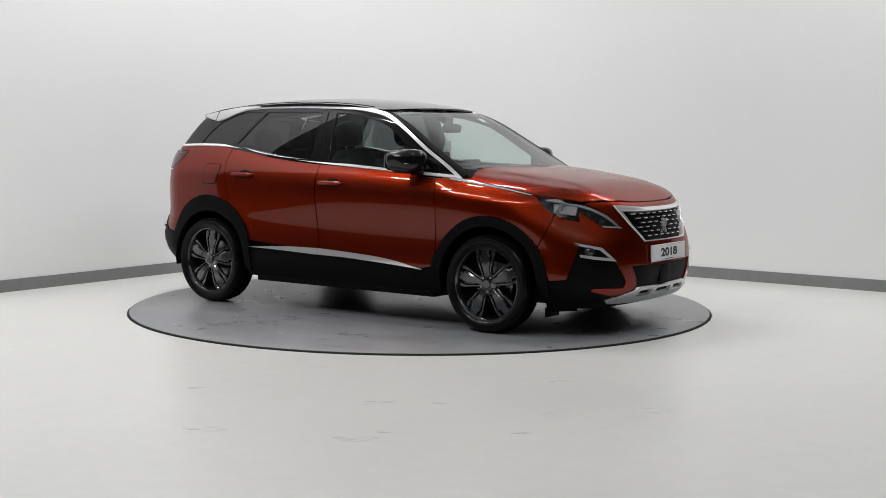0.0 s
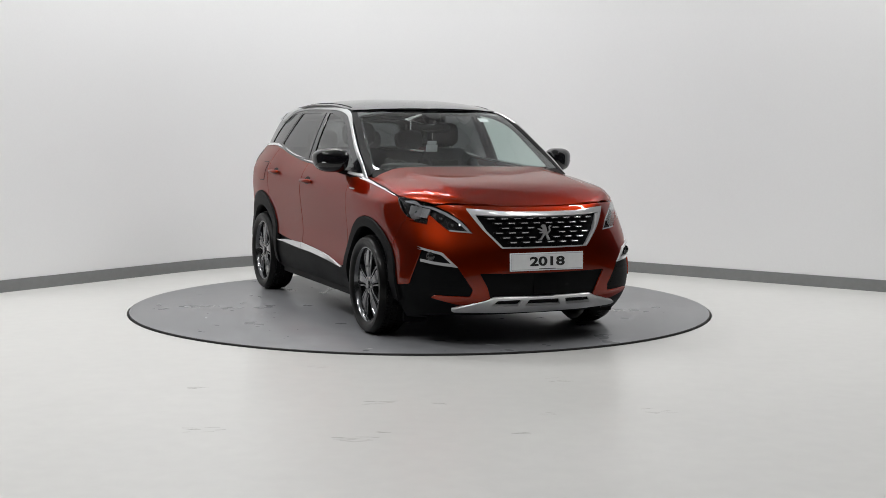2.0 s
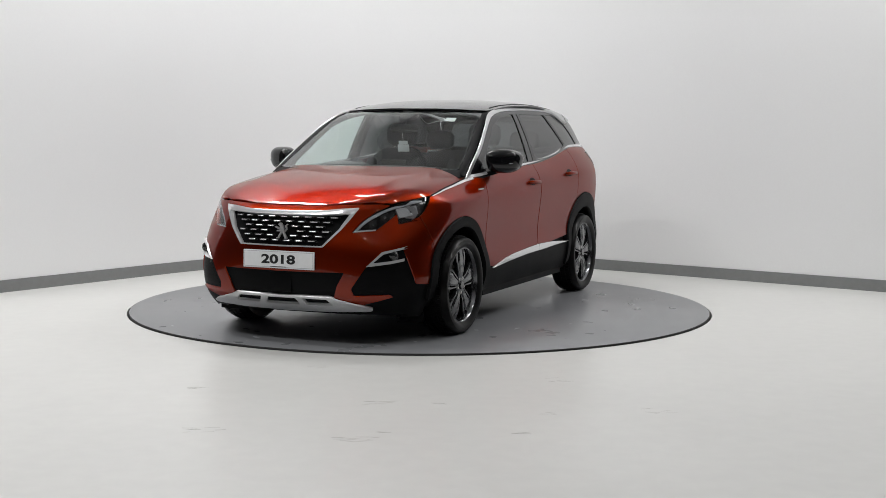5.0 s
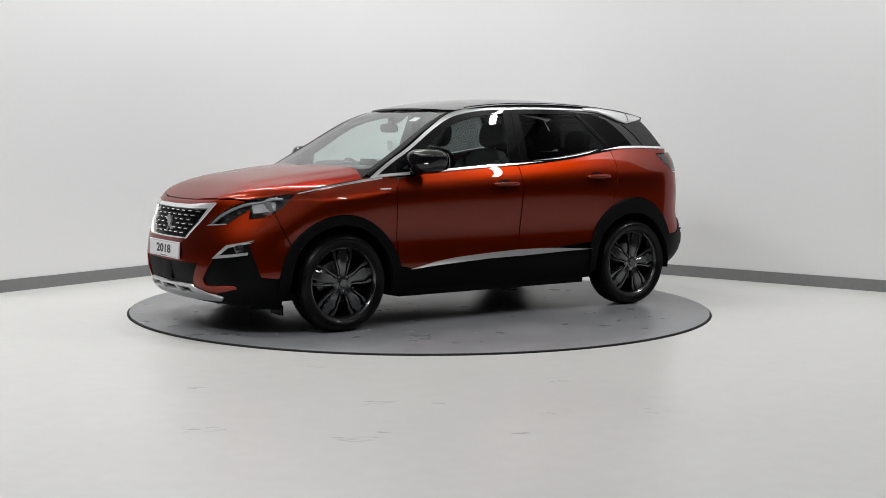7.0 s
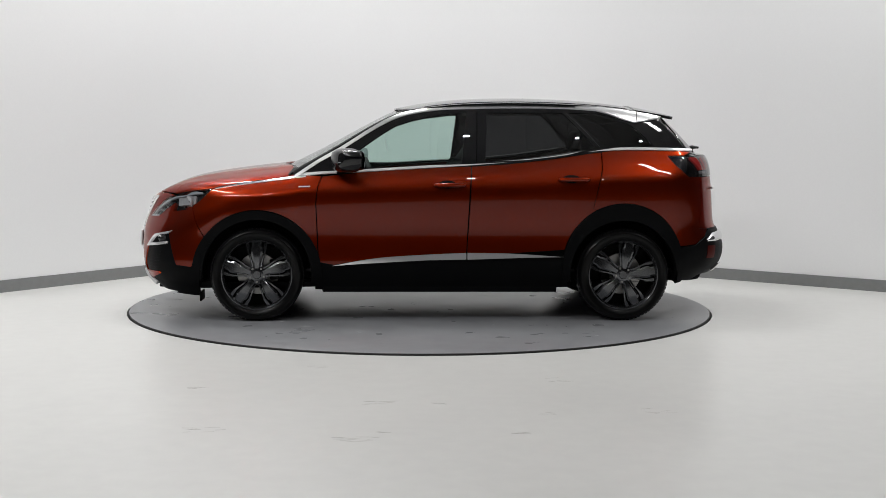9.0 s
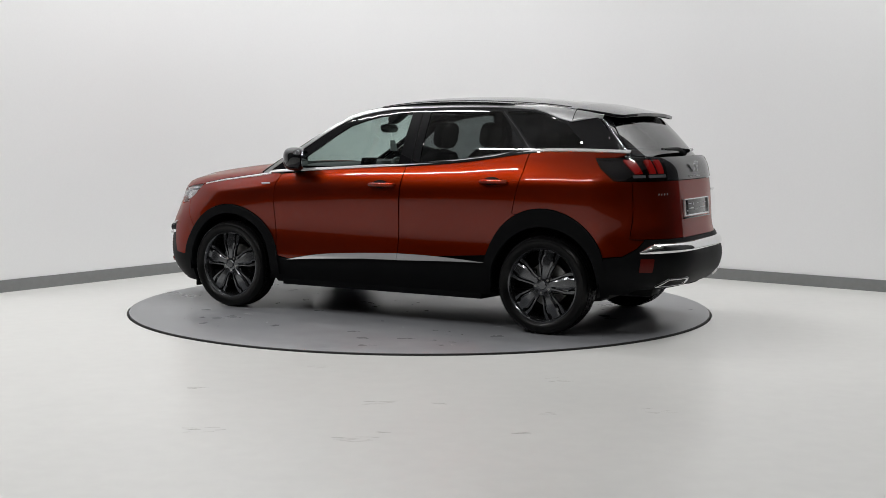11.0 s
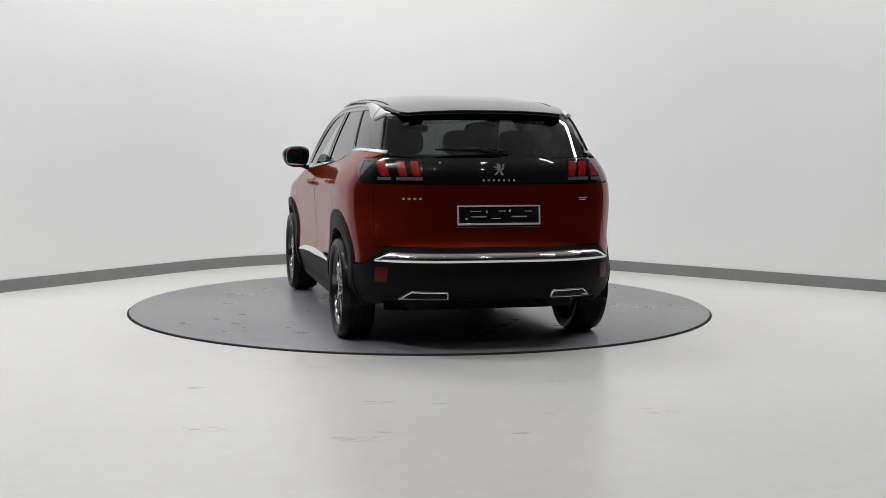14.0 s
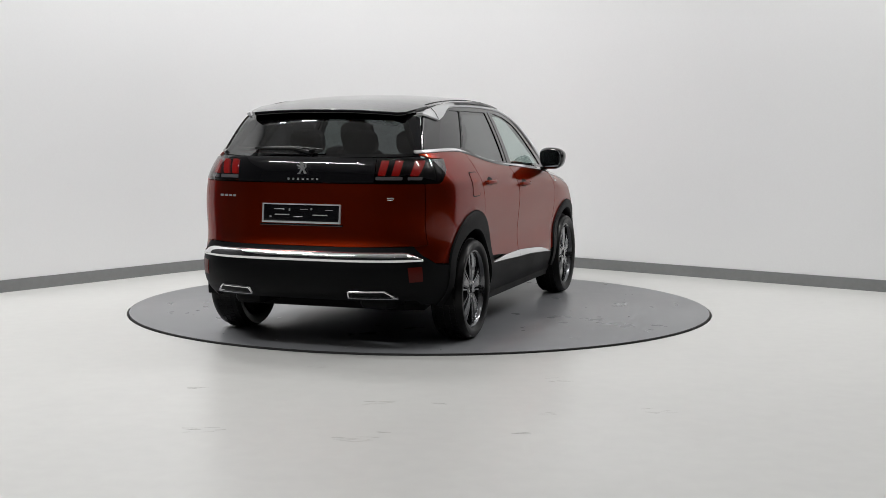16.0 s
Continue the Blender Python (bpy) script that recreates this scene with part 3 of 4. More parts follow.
frames = panel("side_frame", SIDE_UP, smooth_path(TOP_LINE, 4) + [(-1.652, 1.45), (-1.742, 1.36), (-1.822, 1.255), (-1.81, 1.238)] + [(x, float(belt(x)) - .012) for x in (-1.5, -1.2, -1.09, -.946, -.738, -.49, -.22, .17, .58)], BLACK, sides="LR", holes=[W_FRONT, W_REAR, W_QUARTER], depth=.02, step=.022, r=.012, label="gloss black window pillars", **UP)


def panes(name, outline, material, label):
    for ob in panel(name, SIDE_UP, outline, material, sides="LR", mates=frames, off=-.006, depth=.004, r=.012, label=label, **UP):
        ob.visible_shadow = False


panes("door_window", W_FRONT, DOORGLASS, "clear green-tinted window pane")
panes("rear_door_window", W_REAR, SIDEPRIVACY, "dark privacy glass pane")
panes("quarter_window", W_QUARTER, QUARTERGLASS, "dark privacy glass pane")
panel("pillar_seam", SIDE_UP, ribbon([(-.256, 1.150), (-.262, 1.30), (-.268, 1.52)], .008), PLASTIC, sides="LR", off=.002, depth=.006, mates=frames, **UP)
panel("window_seam", SIDE_UP, ribbon([(-.925, 1.520), (-1.06, 1.392), (-1.172, 1.266)], .003), ALLOY, sides="LR", off=.002, depth=.006, r=.001, mates=frames, **UP)

# bright lines round the side windows
line_up = [(1.062, 1.044), (.91, 1.146), (.728, 1.250), (.48, 1.405), (.385, 1.456), (.29, 1.494), (.195, 1.517), (.084, 1.535), (-.29, 1.555), (-.709, 1.561), (-1.0, 1.555), (-1.15, 1.545)]
panel("window_trim", SIDE_UP, ribbon(smooth_path(line_up, 5), .022), SILVER, sides="LR", off=.008, depth=.014, step=.03, r=.003, label="bright metal line over the windows", **UP)
belt_path = [(x, float(belt(x)) + .004) for x in np.linspace(1.03, -1.875, 40)]
panel("belt_trim", FLANK, ribbon(belt_path, .014), BRIGHT, sides="LR", off=.008, depth=.014, step=.03, r=.003, label="bright metal line under the windows")
fin = [(-1.0, 1.562), (-1.15, 1.558), (-1.35, 1.536), (-1.55, 1.505), (-1.650, 1.484), (-1.44, 1.447), (-1.35, 1.470), (-1.25, 1.508), (-1.15, 1.535), (-1.0, 1.549)]
fins = panel("spoiler_fin", SIDE_UP, fin, SILVER, sides="LR", off=.016, depth=.03, step=.03, r=.006, label="satin silver fin beside the rear window", **UP)
panel("fin_seam", SIDE_UP, ribbon([(-1.455, 1.452), (-1.462, 1.517)], .005), PLASTIC, sides="LR", off=.0175, depth=.004, r=.001, mates=fins, **UP)

screens = panel("windscreen", FRONT_UP, both([(0, 1.535), (.40, 1.530), (.575, 1.512), (.605, 1.490), (.675, 1.29), (.728, 1.115), (.60, 1.110), (0, 1.112)]), WINDSCREEN, off=-.004, depth=.006, r=.02, label="clear windscreen with reflections", **UP)
screens[0].visible_shadow = False
panel("windscreen_edge", FRONT_UP, both([(0, 1.548), (.40, 1.543), (.60, 1.522), (.622, 1.50), (.70, 1.29), (.765, 1.085), (.60, 1.085), (0, 1.09)]), BLACK, holes=[both([(0, 1.527), (.39, 1.522), (.568, 1.505), (.595, 1.485), (.663, 1.29), (.714, 1.125), (.60, 1.122), (0, 1.124)])], off=-.009, depth=.01, label="black printed edge of the windscreen", **UP)
panel("a_pillar", FRONT_UP, [(.732, 1.10), (.680, 1.29), (.612, 1.492), (.59, 1.520), (.64, 1.530), (.672, 1.45), (.735, 1.27), (.79, 1.06)], PLASTIC, sides="LR", off=-.002, depth=.02, step=.014, label="satin black windscreen pillar", **UP)
ROOF_HALF = [(.338, 0), (.325, .30), (.275, .50), (.215, .595), (.10, .625), (-.3, .640), (-.9, .640), (-1.3, .615), (-1.45, .60), (-1.45, 0)]
panel("roof", ROOF, both_sides(ROOF_HALF), BLACK, off=.003, depth=.012, step=.04, field=roof_field, label="gloss black roof")
panel("spoiler", ROOF, both_sides([(-1.455, 0), (-1.455, .60), (-1.60, .575), (-1.72, .545), (-1.765, .50), (-1.79, .3), (-1.795, 0)]), BLACK, off=.010, depth=.022, step=.04, r=.012, field=roof_field, label="gloss black rear spoiler")
panel("roof_ditch", ROOF, ribbon([(x, float(y)) for x, y in zip(np.linspace(.12, -1.40, 20), np.interp(np.linspace(.12, -1.40, 20), [-1.4, -.9, -.3, .12], [.565, .59, .592, .578]))], .010), PLASTIC, sides="LR", off=.0055, depth=.004, r=.002, field=roof_field)
back = panel("rear_window", BACK_UP, both([(0, 1.495), (.48, 1.490), (.550, 1.462), (.628, 1.33), (.690, 1.228), (.50, 1.218), (0, 1.214)]), PRIVACY, off=-.004, depth=.006, r=.02, label="dark tinted rear window", **UP)
back[0].visible_shadow = False
panel("rear_window_edge", BACK_UP, both([(0, 1.515), (.52, 1.508), (.622, 1.472), (.664, 1.36), (.690, 1.26), (.704, 1.20), (.50, 1.195), (0, 1.195)]), BLACK, holes=[both([(0, 1.468), (.46, 1.462), (.528, 1.44), (.605, 1.32), (.655, 1.245), (.50, 1.240), (0, 1.238)])], off=-.010, depth=.01, step=.025, label="black edge of the rear window", **UP)

# wiper at the rear, and the cowl under the windscreen


def rod(path, radius, bm=None, seg=8, flat=1.0):
    """Round bar along points, tapering where radius is a list."""
    bm = bm or bmesh.new()
    path = [Vector(p) for p in path]
    rad = radius if isinstance(radius, (list, tuple)) else [radius] * len(path)
    rows = []
    for i, p in enumerate(path):
        d = (path[min(i + 1, len(path) - 1)] - path[max(i - 1, 0)]).normalized()
        u = d.cross(Vector((0, 0, 1)) if abs(d.z) < .9 else Vector((1, 0, 0))).normalized()
        w = u.cross(d)
        rows.append([bm.verts.new(p + (u * math.cos(2 * math.pi * k / seg) + w * math.sin(2 * math.pi * k / seg) * flat) * rad[i]) for k in range(seg)])
    for a, b in zip(rows, rows[1:]):
        for k in range(seg):
            bm.faces.new((a[k], a[(k + 1) % seg], b[(k + 1) % seg], b[k]))
    bm.faces.new(rows[0][::-1]), bm.faces.new(rows[-1])
    bmesh.ops.recalc_face_normals(bm, faces=bm.faces)
    return bm


def block(sx_, sy_, sz_, bevel=0.0, seg=2):
    bm = bmesh.new()
    bmesh.ops.create_cube(bm, size=1, matrix=Matrix.Diagonal((sx_, sy_, sz_, 1)))
    if bevel:
        bmesh.ops.bevel(bm, geom=bm.edges[:], offset=bevel, segments=seg, affect="EDGES", profile=.6)
    return bm


def pad(sx_, sy_, sz_, power=3.2, seg=20):
    """Cushion-like rounded block."""
    bm = bmesh.new()
    bmesh.ops.create_uvsphere(bm, u_segments=seg, v_segments=seg // 2, radius=1)
    for v in bm.verts:
        k = sum(abs(c) ** power for c in v.co) ** (1 / power)
        v.co = Vector((v.co.x / k * sx_ / 2, v.co.y / k * sy_ / 2, v.co.z / k * sz_ / 2))
    return bm


wiper = part("rear_wiper", rod([(-2.02, -.03, 1.232), (-2.02, .10, 1.262), (-2.005, .34, 1.262)], [.020, .012, .006]), PLASTIC, car, "black rear wiper arm")
part("wiper_blade", rod([(-2.005, -.10, 1.258), (-2.012, .12, 1.272), (-1.995, .38, 1.266)], .007), RUBBER, wiper)
part("washer_jet", pad(.06, .03, .03), PLASTIC, car, m=pose(-2.03, -.03, 1.25))
panel("cowl", FRONT_UP, both([(0, 1.128), (.60, 1.122), (.74, 1.105), (.77, 1.06), (0, 1.06)]), PLASTIC, off=-.004, depth=.02, label="black plastic cowl under the windscreen", **UP)
part("front_wiper", rod([(1.17, .45, 1.104), (1.15, .1, 1.120), (1.11, -.45, 1.112)], .007), PLASTIC, car)
part("front_wiper", rod([(1.15, -.25, 1.104), (1.09, -.5, 1.108), (.99, -.64, 1.106)], .007), PLASTIC, car)

# ---------------------------------------------------------------- car: cabin inside
panel("headliner", ROOF, both_sides([(.30, 0), (.22, .5), (.0, .55), (-1.4, .53), (-1.6, .40), (-1.6, 0)]), HEADLINER, off=-.035, depth=.005, step=.1, field=roof_field, label="grey cloth headliner")
bm = prism([(-1.75, -.70), (1.0, -.70), (1.0, .70), (-1.75, .70)], .34, .36)
part("cabin_floor", bm, CABIN, car)
dash = part("dashboard", pad(.55, 1.42, .34, 5), CABIN, car, "charcoal dashboard", m=pose(.86, 0, .93))
part("instrument_hood", pad(.26, .36, .12, 4), CABIN, dash, m=pose(-.16, -.36, .155))
part("dash_roll", pad(.30, 1.2, .10, 3), CABIN, dash, m=pose(-.02, 0, .145))
part("centre_screen", block(.02, .21, .13, .006), BLACK, dash, m=pose(-.24, 0, .17, 0, -12))


def steering_wheel():
    bm = bmesh.new()
    n, k = 28, 8
    rows = [[bm.verts.new(((.165 + .016 * math.cos(2 * math.pi * j / k)) * math.cos(2 * math.pi * i / n), (.165 + .016 * math.cos(2 * math.pi * j / k)) * math.sin(2 * math.pi * i / n) * .93, .016 * math.sin(2 * math.pi * j / k))) for j in range(k)] for i in range(n)]
    for i in range(n):
        for j in range(k):
            bm.faces.new((rows[i][j], rows[(i + 1) % n][j], rows[(i + 1) % n][(j + 1) % k], rows[i][(j + 1) % k]))
    w = part("steering_wheel", bm, CABIN, car, "dark steering wheel", m=pose(.50, -.37, 1.0, 0, -66))
    part("wheel_hub", pad(.15, .12, .05), CABIN, w)
    part("wheel_spoke", block(.05, .32, .018, .006), CABIN, w)


steering_wheel()
for sgn in (-1, 1):
    seat = part("front_seat", pad(.54, .52, .20, 4), SEATCLOTH, car, "dark cloth front seat with headrest", m=pose(.12, sgn * .37, .56))
    part("seat_back", pad(.17, .50, .66, 4), SEATCLOTH, seat, m=pose(-.32, 0, .36, 0, -14))
    for b in (-1, 1):
        part("side_bolster", pad(.14, .11, .50, 3), SEATCLOTH, seat, m=pose(-.24, b * .21, .36, 0, -14))
        part("headrest_post", rod([(-.40, b * .06, .66), (-.42, b * .06, .76)], .007), STEEL, seat)
    part("headrest", pad(.11, .27, .20, 3.4), SEATCLOTH, seat, m=pose(-.425, 0, .79, 0, -10))
bench = part("rear_bench", pad(.5, 1.25, .2, 5), SEATCLOTH, car, "dark cloth rear bench with headrests", m=pose(-.72, 0, .58))
part("bench_back", pad(.17, 1.25, .62, 5), SEATCLOTH, bench, m=pose(-.32, 0, .33, 0, -18))
for yy in (-.40, 0, .40):
    part("headrest", pad(.10, .26, .17, 3.4), SEATCLOTH, bench, m=pose(-.43, yy, .72, 0, -12))
part("parcel_shelf", block(.5, 1.15, .02, .004), CABIN, car, m=pose(-1.55, 0, 1.06))
mirror_in = part("cabin_mirror", pad(.035, .24, .07, 4), BLACK, car, "black inside mirror", m=pose(.42, 0, 1.40, 0, 10))
part("mirror_stalk", rod([(.0, 0, .03), (-.06, 0, .075)], .013), PLASTIC, mirror_in)
part("sensor_box", pad(.16, .13, .07, 4), PLASTIC, mirror_in, m=pose(-.10, 0, .078, 0, 24))
part("air_freshener", block(.006, .095, .055, .002), PAPER, mirror_in, "white card tag hung from the mirror", m=pose(.0, -.02, -.155))
part("tag_top", block(.006, .075, .028, .002), PAPER, mirror_in, m=pose(.0, -.02, -.112))
part("tag_string", rod([(.0, -.02, -.03), (.0, -.02, -.10)], .0015), PAPER, mirror_in)
panel("screen_sticker", FRONT_UP, [(.355, 1.492), (.435, 1.489), (.437, 1.462), (.357, 1.465)], PAPER, off=-.012, depth=.001, r=.002, label="white paper sticker inside the windscreen", **UP)

# ---------------------------------------------------------------- car: front details
grille = panel("grille", NOSE, both([fy(0, .856), fy(.25, .858), fy(.468, .872), fy(.390, .745), fy(.292, .650), fy(0, .646)]), PLASTIC, off=-.028, depth=.01, step=.04, label="black grille with rows of bright dashes")[0]
frame_out = both([fy(0, .863), fy(.25, .866), fy(.492, .888), fy(.403, .747), fy(.304, .640), fy(0, .637)])
frame_in = both([fy(0, .841), fy(.25, .844), fy(.446, .852), fy(.394, .755), fy(.298, .648), fy(0, .646)])
panel("grille_frame", NOSE, frame_out, BRIGHT, grille, "chrome grille surround", holes=[frame_in], off=.008, depth=.035, step=.03, r=.006)


def grille_limit(z):
    return .285 + .69 * (z - .65)


DASHMETAL = mat("dash_metal", (0.85, 0.85, 0.86), 0.22, 0.75)


def dash_mesh():
    bm = block(.010, .044, .0065, .0012, 1)
    return mesh_of("dash", bm, DASHMETAL)


def bar_mesh():
    return mesh_of("grille_bar", block(.012, .070, .013, .003, 1), PLASTIC)


DASH, BAR = dash_mesh(), bar_mesh()
for r_, z in enumerate((.826, .796, .766, .736, .706, .676)):
    lim = grille_limit(z) - .015
    ys = [(.088 * k_ + (.044 if r_ % 2 else 0)) for k_ in range(-6, 7)]
    for y in ys:
        if abs(y) > lim or (abs(y) < .05 and .68 < z < .79):
            continue
        p = front_face(np.array([[y, z]]))[0]
        n = slope(body_field, p[None])[0]
        turn = math.degrees(math.atan2(n[1], n[0]))
        for nm, me, d in (("dash", DASH, -.004), ("grille_bar", BAR, -.014)):
            ob = new(nm, me)
            ob.parent = grille
            ob.matrix_basis = pose(p[0] + n[0] * d, y, z, 0, 0, turn)


def flat_shape(outline, thick, bm=None):
    """Plate in the y z plane, facing +x."""
    bm = bm or bmesh.new()
    a, b = [bm.verts.new((thick, y, z)) for y, z in outline], [bm.verts.new((0, y, z)) for y, z in outline]
    bm.faces.new(a), bm.faces.new(b[::-1])
    n = len(outline)
    for i in range(n):
        bm.faces.new((a[i], b[i], b[(i + 1) % n], a[(i + 1) % n]))
    bmesh.ops.recalc_face_normals(bm, faces=bm.faces)
    return bm


BADGE = mat("badge_silver", (0.5, 0.5, 0.51), 0.35, 0.8, vary=0.1)


# badge as a plain upright shape of broad strokes
STROKES = [
    [(-8, 28), (10, 30), (16, 10), (10, -12), (-6, -8), (-12, 10)],
    [(-22, 34), (-12, 43), (4, 42), (8, 30), (-8, 24)],
    [(-12, 16), (-38, 24), (-40, 18), (-14, 6)],
    [(-10, 4), (-30, 2), (-30, -4), (-8, -4)],
    [(-6, -6), (4, -10), (-18, -42), (-34, -42), (-30, -36), (-22, -34)],
    [(6, -6), (14, -4), (34, -36), (34, -42), (20, -42), (18, -36)],
    [(14, -4), (30, 10), (24, 28), (36, 38), (40, 36), (32, 28), (36, 8), (18, -10)]]


def emblem(x, z, size, turn):
    bm = bmesh.new()
    for i, stroke in enumerate(STROKES):
        flat_shape([(u * .00118 * size, v * .00118 * size) for u, v in stroke], .010 + .0006 * i, bm)
    part("emblem", bm, BADGE, car, "bright metal badge", m=pose(x, 0, z, 0, 0, turn), smooth=0)


emblem(2.226, .736, 1.0, 0)
plate = part("front_plate", block(.012, .525, .115, .004), PLATE, car, "white display plate with black numerals 2018", m=pose(2.272, 0, .5535, 0, -2))
part("plate_border", flat_shape([(-.256, -.051), (.256, -.051), (.256, .051), (-.256, .051)], .0008), mat("plate_line", (.45, .46, .47), .4), plate, m=pose(.0058, 0, 0))
part("plate_face", flat_shape([(-.2525, -.0475), (.2525, -.0475), (.2525, .0475), (-.2525, .0475)], .0008), PLATE, plate, m=pose(.0063, 0, 0))


def lettering(name, text, width, height, material, parent, m, label):
    """Raised characters in the built-in face, as a mesh."""
    cu = bpy.data.curves.new(name, "FONT")
    cu.body, cu.size, cu.align_x, cu.align_y, cu.extrude, cu.offset = text, .09, "CENTER", "CENTER", .0006, .0030
    tmp = new(name + "_outline", cu)
    me = bpy.data.meshes.new_from_object(tmp.evaluated_get(bpy.context.evaluated_depsgraph_get()))
    bpy.data.objects.remove(tmp)
    xs, ys = [v.co.x for v in me.vertices], [v.co.y for v in me.vertices]
    me.transform(Matrix.Diagonal((width / (max(xs) - min(xs)), height / (max(ys) - min(ys)), 1, 1)) @ Matrix.Translation((-(max(xs) + min(xs)) / 2, -(max(ys) + min(ys)) / 2, 0)))
    me.materials.clear()
    me.materials.append(material)
    ob = new(name, me)
    ob.parent, ob.matrix_basis = parent, m
    return tagged(ob, label)


FACE_X = Matrix(((0, 0, 1, 0), (1, 0, 0, 0), (0, 1, 0, 0), (0, 0, 0, 1)))
lettering("numerals", "2018", .252, .060, INK, plate, pose(.0078, 0, .002) @ FACE_X, "black numerals 2018")
part("small_print", flat_shape([(-.06, -.002), (.06, -.002), (.06, .002), (-.06, .002)], .0006), INK, plate, m=pose(.0072, 0, -.046), label="tiny line of dark print")

low = panel("lower_grille", NOSE, both([fy(0, .478), fy(.446, .482), fy(.370, .322), fy(0, .318)]), PLASTIC, off=-.03, depth=.01, label="black lower grille with thin slats")[0]
for z in (.462, .440, .418, .396, .374, .352):
    w = .36 + .066 * (z - .32) / .16
    for sg in (1, -1):
        panel("slat", NOSE, ribbon([fy(.085, z), fy(w * .5, z), fy(w - .01, z)], .009), LAMPDARK, low, sides="L" if sg > 0 else "R", off=-.012, depth=.018, step=.06, r=.002)
part("radar_cover", block(.02, .165, .125, .006), PLASTIC, low, m=pose(2.246, 0, .408))
skid_holes = [[fy(.358, .274), fy(.325, .312), fy(.150, .314), fy(.172, .272)]]
skid_holes.append([(-u, v) for u, v in skid_holes[0]])
skid_holes.append(both([fy(0, .312), fy(.108, .312), fy(.126, .270), fy(0, .269)]))
panel("skid_plate", NOSE, both([fy(0, .324), fy(.345, .328), fy(.464, .290), fy(.595, .252), fy(.575, .238), fy(.3, .230), fy(0, .226)]), SILVER, holes=skid_holes, off=.014, depth=.035, step=.03, r=.008, label="satin silver skid plate with three slots")

for sides, sg in (("L", 1), ("R", -1)):
    # fog lamp pocket
    pocket = panel("fog_pocket", NOSE, [fy(.772, .636), fy(.66, .598), fy(.604, .540), fy(.77, .552), sx(1.99, .572)], PLASTIC, sides=sides, off=-.04, depth=.01, label="black fog lamp pocket")[0]
    panel("fog_chrome", NOSE, [sx(1.985, .636), fy(.769, .647), fy(.653, .613), fy(.574, .521), fy(.70, .538), sx(2.0, .552), sx(1.995, .570), fy(.70, .556), fy(.612, .545), fy(.662, .599), fy(.769, .634), sx(1.985, .624)], BRIGHT, pocket, "chrome fog lamp surround", sides=sides, off=.010, depth=.045, step=.02, r=.004)
    p = front_face(np.array([[.70, .588]]))[0]
    lamp = part("fog_lamp", rod([(0, 0, 0), (.04, 0, 0), (.05, 0, 0)], [.030, .030, .025], seg=20), LAMPDARK, pocket, m=pose(p[0] - .050, sg * .70, .588, 0, 0, sg * 20))
    part("fog_lens", rod([(.05, 0, 0), (.056, 0, 0)], [.025, .014], seg=20), LAMPGLASS, lamp)
    vent = panel("side_vent", NOSE, [fy(.755, .540), fy(.586, .516), fy(.500, .378), fy(.512, .336), fy(.695, .342), fy(.745, .40)], PLASTIC, sides=sides, off=-.026, depth=.01, label="black side vent with slats")[0]
    for z in (.510, .486, .462, .438, .414, .390, .366, .346):
        inner = .50 + .08 * (z - .36) / .13
        panel("slat", NOSE, ribbon([fy(inner + .015, z), fy((inner + .73) / 2, z), fy(.73 - max(0, .40 - z) * .6, z)], .008), PLASTIC, vent, sides=sides, off=-.008, depth=.016, step=.06, r=.002)
    # headlight
    head = [fy(.478, .741), fy(.520, .802), fy(.588, .863), fy(.655, .900), fy(.715, .930), sx(1.847, .929), sx(1.765, .940), sx(1.668, .950), sx(1.70, .915), sx(1.765, .856), sx(1.812, .832), sx(1.88, .812), fy(.784, .812), fy(.703, .790), fy(.686, .856), fy(.650, .808), fy(.604, .751)]
    bowl = panel("headlight", NOSE, head, LAMPDARK, sides=sides, off=-.045, depth=.004, step=.03, label="headlight with dark bezel and projector lens")[0]
    lens = panel("lamp_cover", NOSE, head, LAMPGLASS, bowl, sides=sides, off=.001, depth=.008, step=.03, label="clear lamp cover")[0]
    lens.visible_shadow = False
    panel("day_light", NOSE, smooth_path([fy(.484, .748), fy(.527, .806), fy(.592, .858), fy(.66, .895), fy(.72, .918), sx(1.84, .920), sx(1.74, .932)], 4) + smooth_path([sx(1.74, .923), sx(1.84, .907), fy(.72, .903), fy(.663, .881), fy(.602, .844), fy(.541, .796), fy(.500, .749)], 4), DRL, bowl, "pale daytime light guide", sides=sides, off=-.010, depth=.016, step=.02, r=.002)
    panel("lamp_blade", NOSE, [fy(.475, .737), fy(.60, .747), fy(.60, .754), fy(.49, .746)], DRL, bowl, sides=sides, off=.002, depth=.01, step=.02, r=.001)
    for yy, zz, rr in ((.745, .868, .040), (.640, .842, .026), (.585, .800, .022)):
        p = front_face(np.array([[yy, zz]]))[0]
        n = slope(body_field, p[None])[0]
        q = Vector(p) - Vector(n) * .050
        turn = math.degrees(math.atan2(n[1], n[0])) * .6
        ring_ = part("projector", rod([(0, 0, 0), (.03, 0, 0), (.032, 0, 0), (.012, 0, 0)], [rr * 1.2, rr * 1.25, rr * 1.08, rr * .95], seg=20), LAMPGREY if rr > .03 else LAMPDARK, bowl, m=pose(q.x, sg * q.y, q.z, 0, 0, sg * turn))
        part("projector_lens", rod([(.01, 0, 0), (.022, 0, 0), (.030, 0, 0), (.034, 0, 0)], [rr * .95, rr * .85, rr * .5, rr * .1], seg=20), PROJECTOR, ring_)
    panel("lamp_mirror", NOSE, [sx(1.79, .905), sx(1.93, .885), sx(1.93, .828), sx(1.80, .848)], LAMPGREY, bowl, "bright lamp reflector", sides=sides, off=-.018, depth=.02, step=.03)
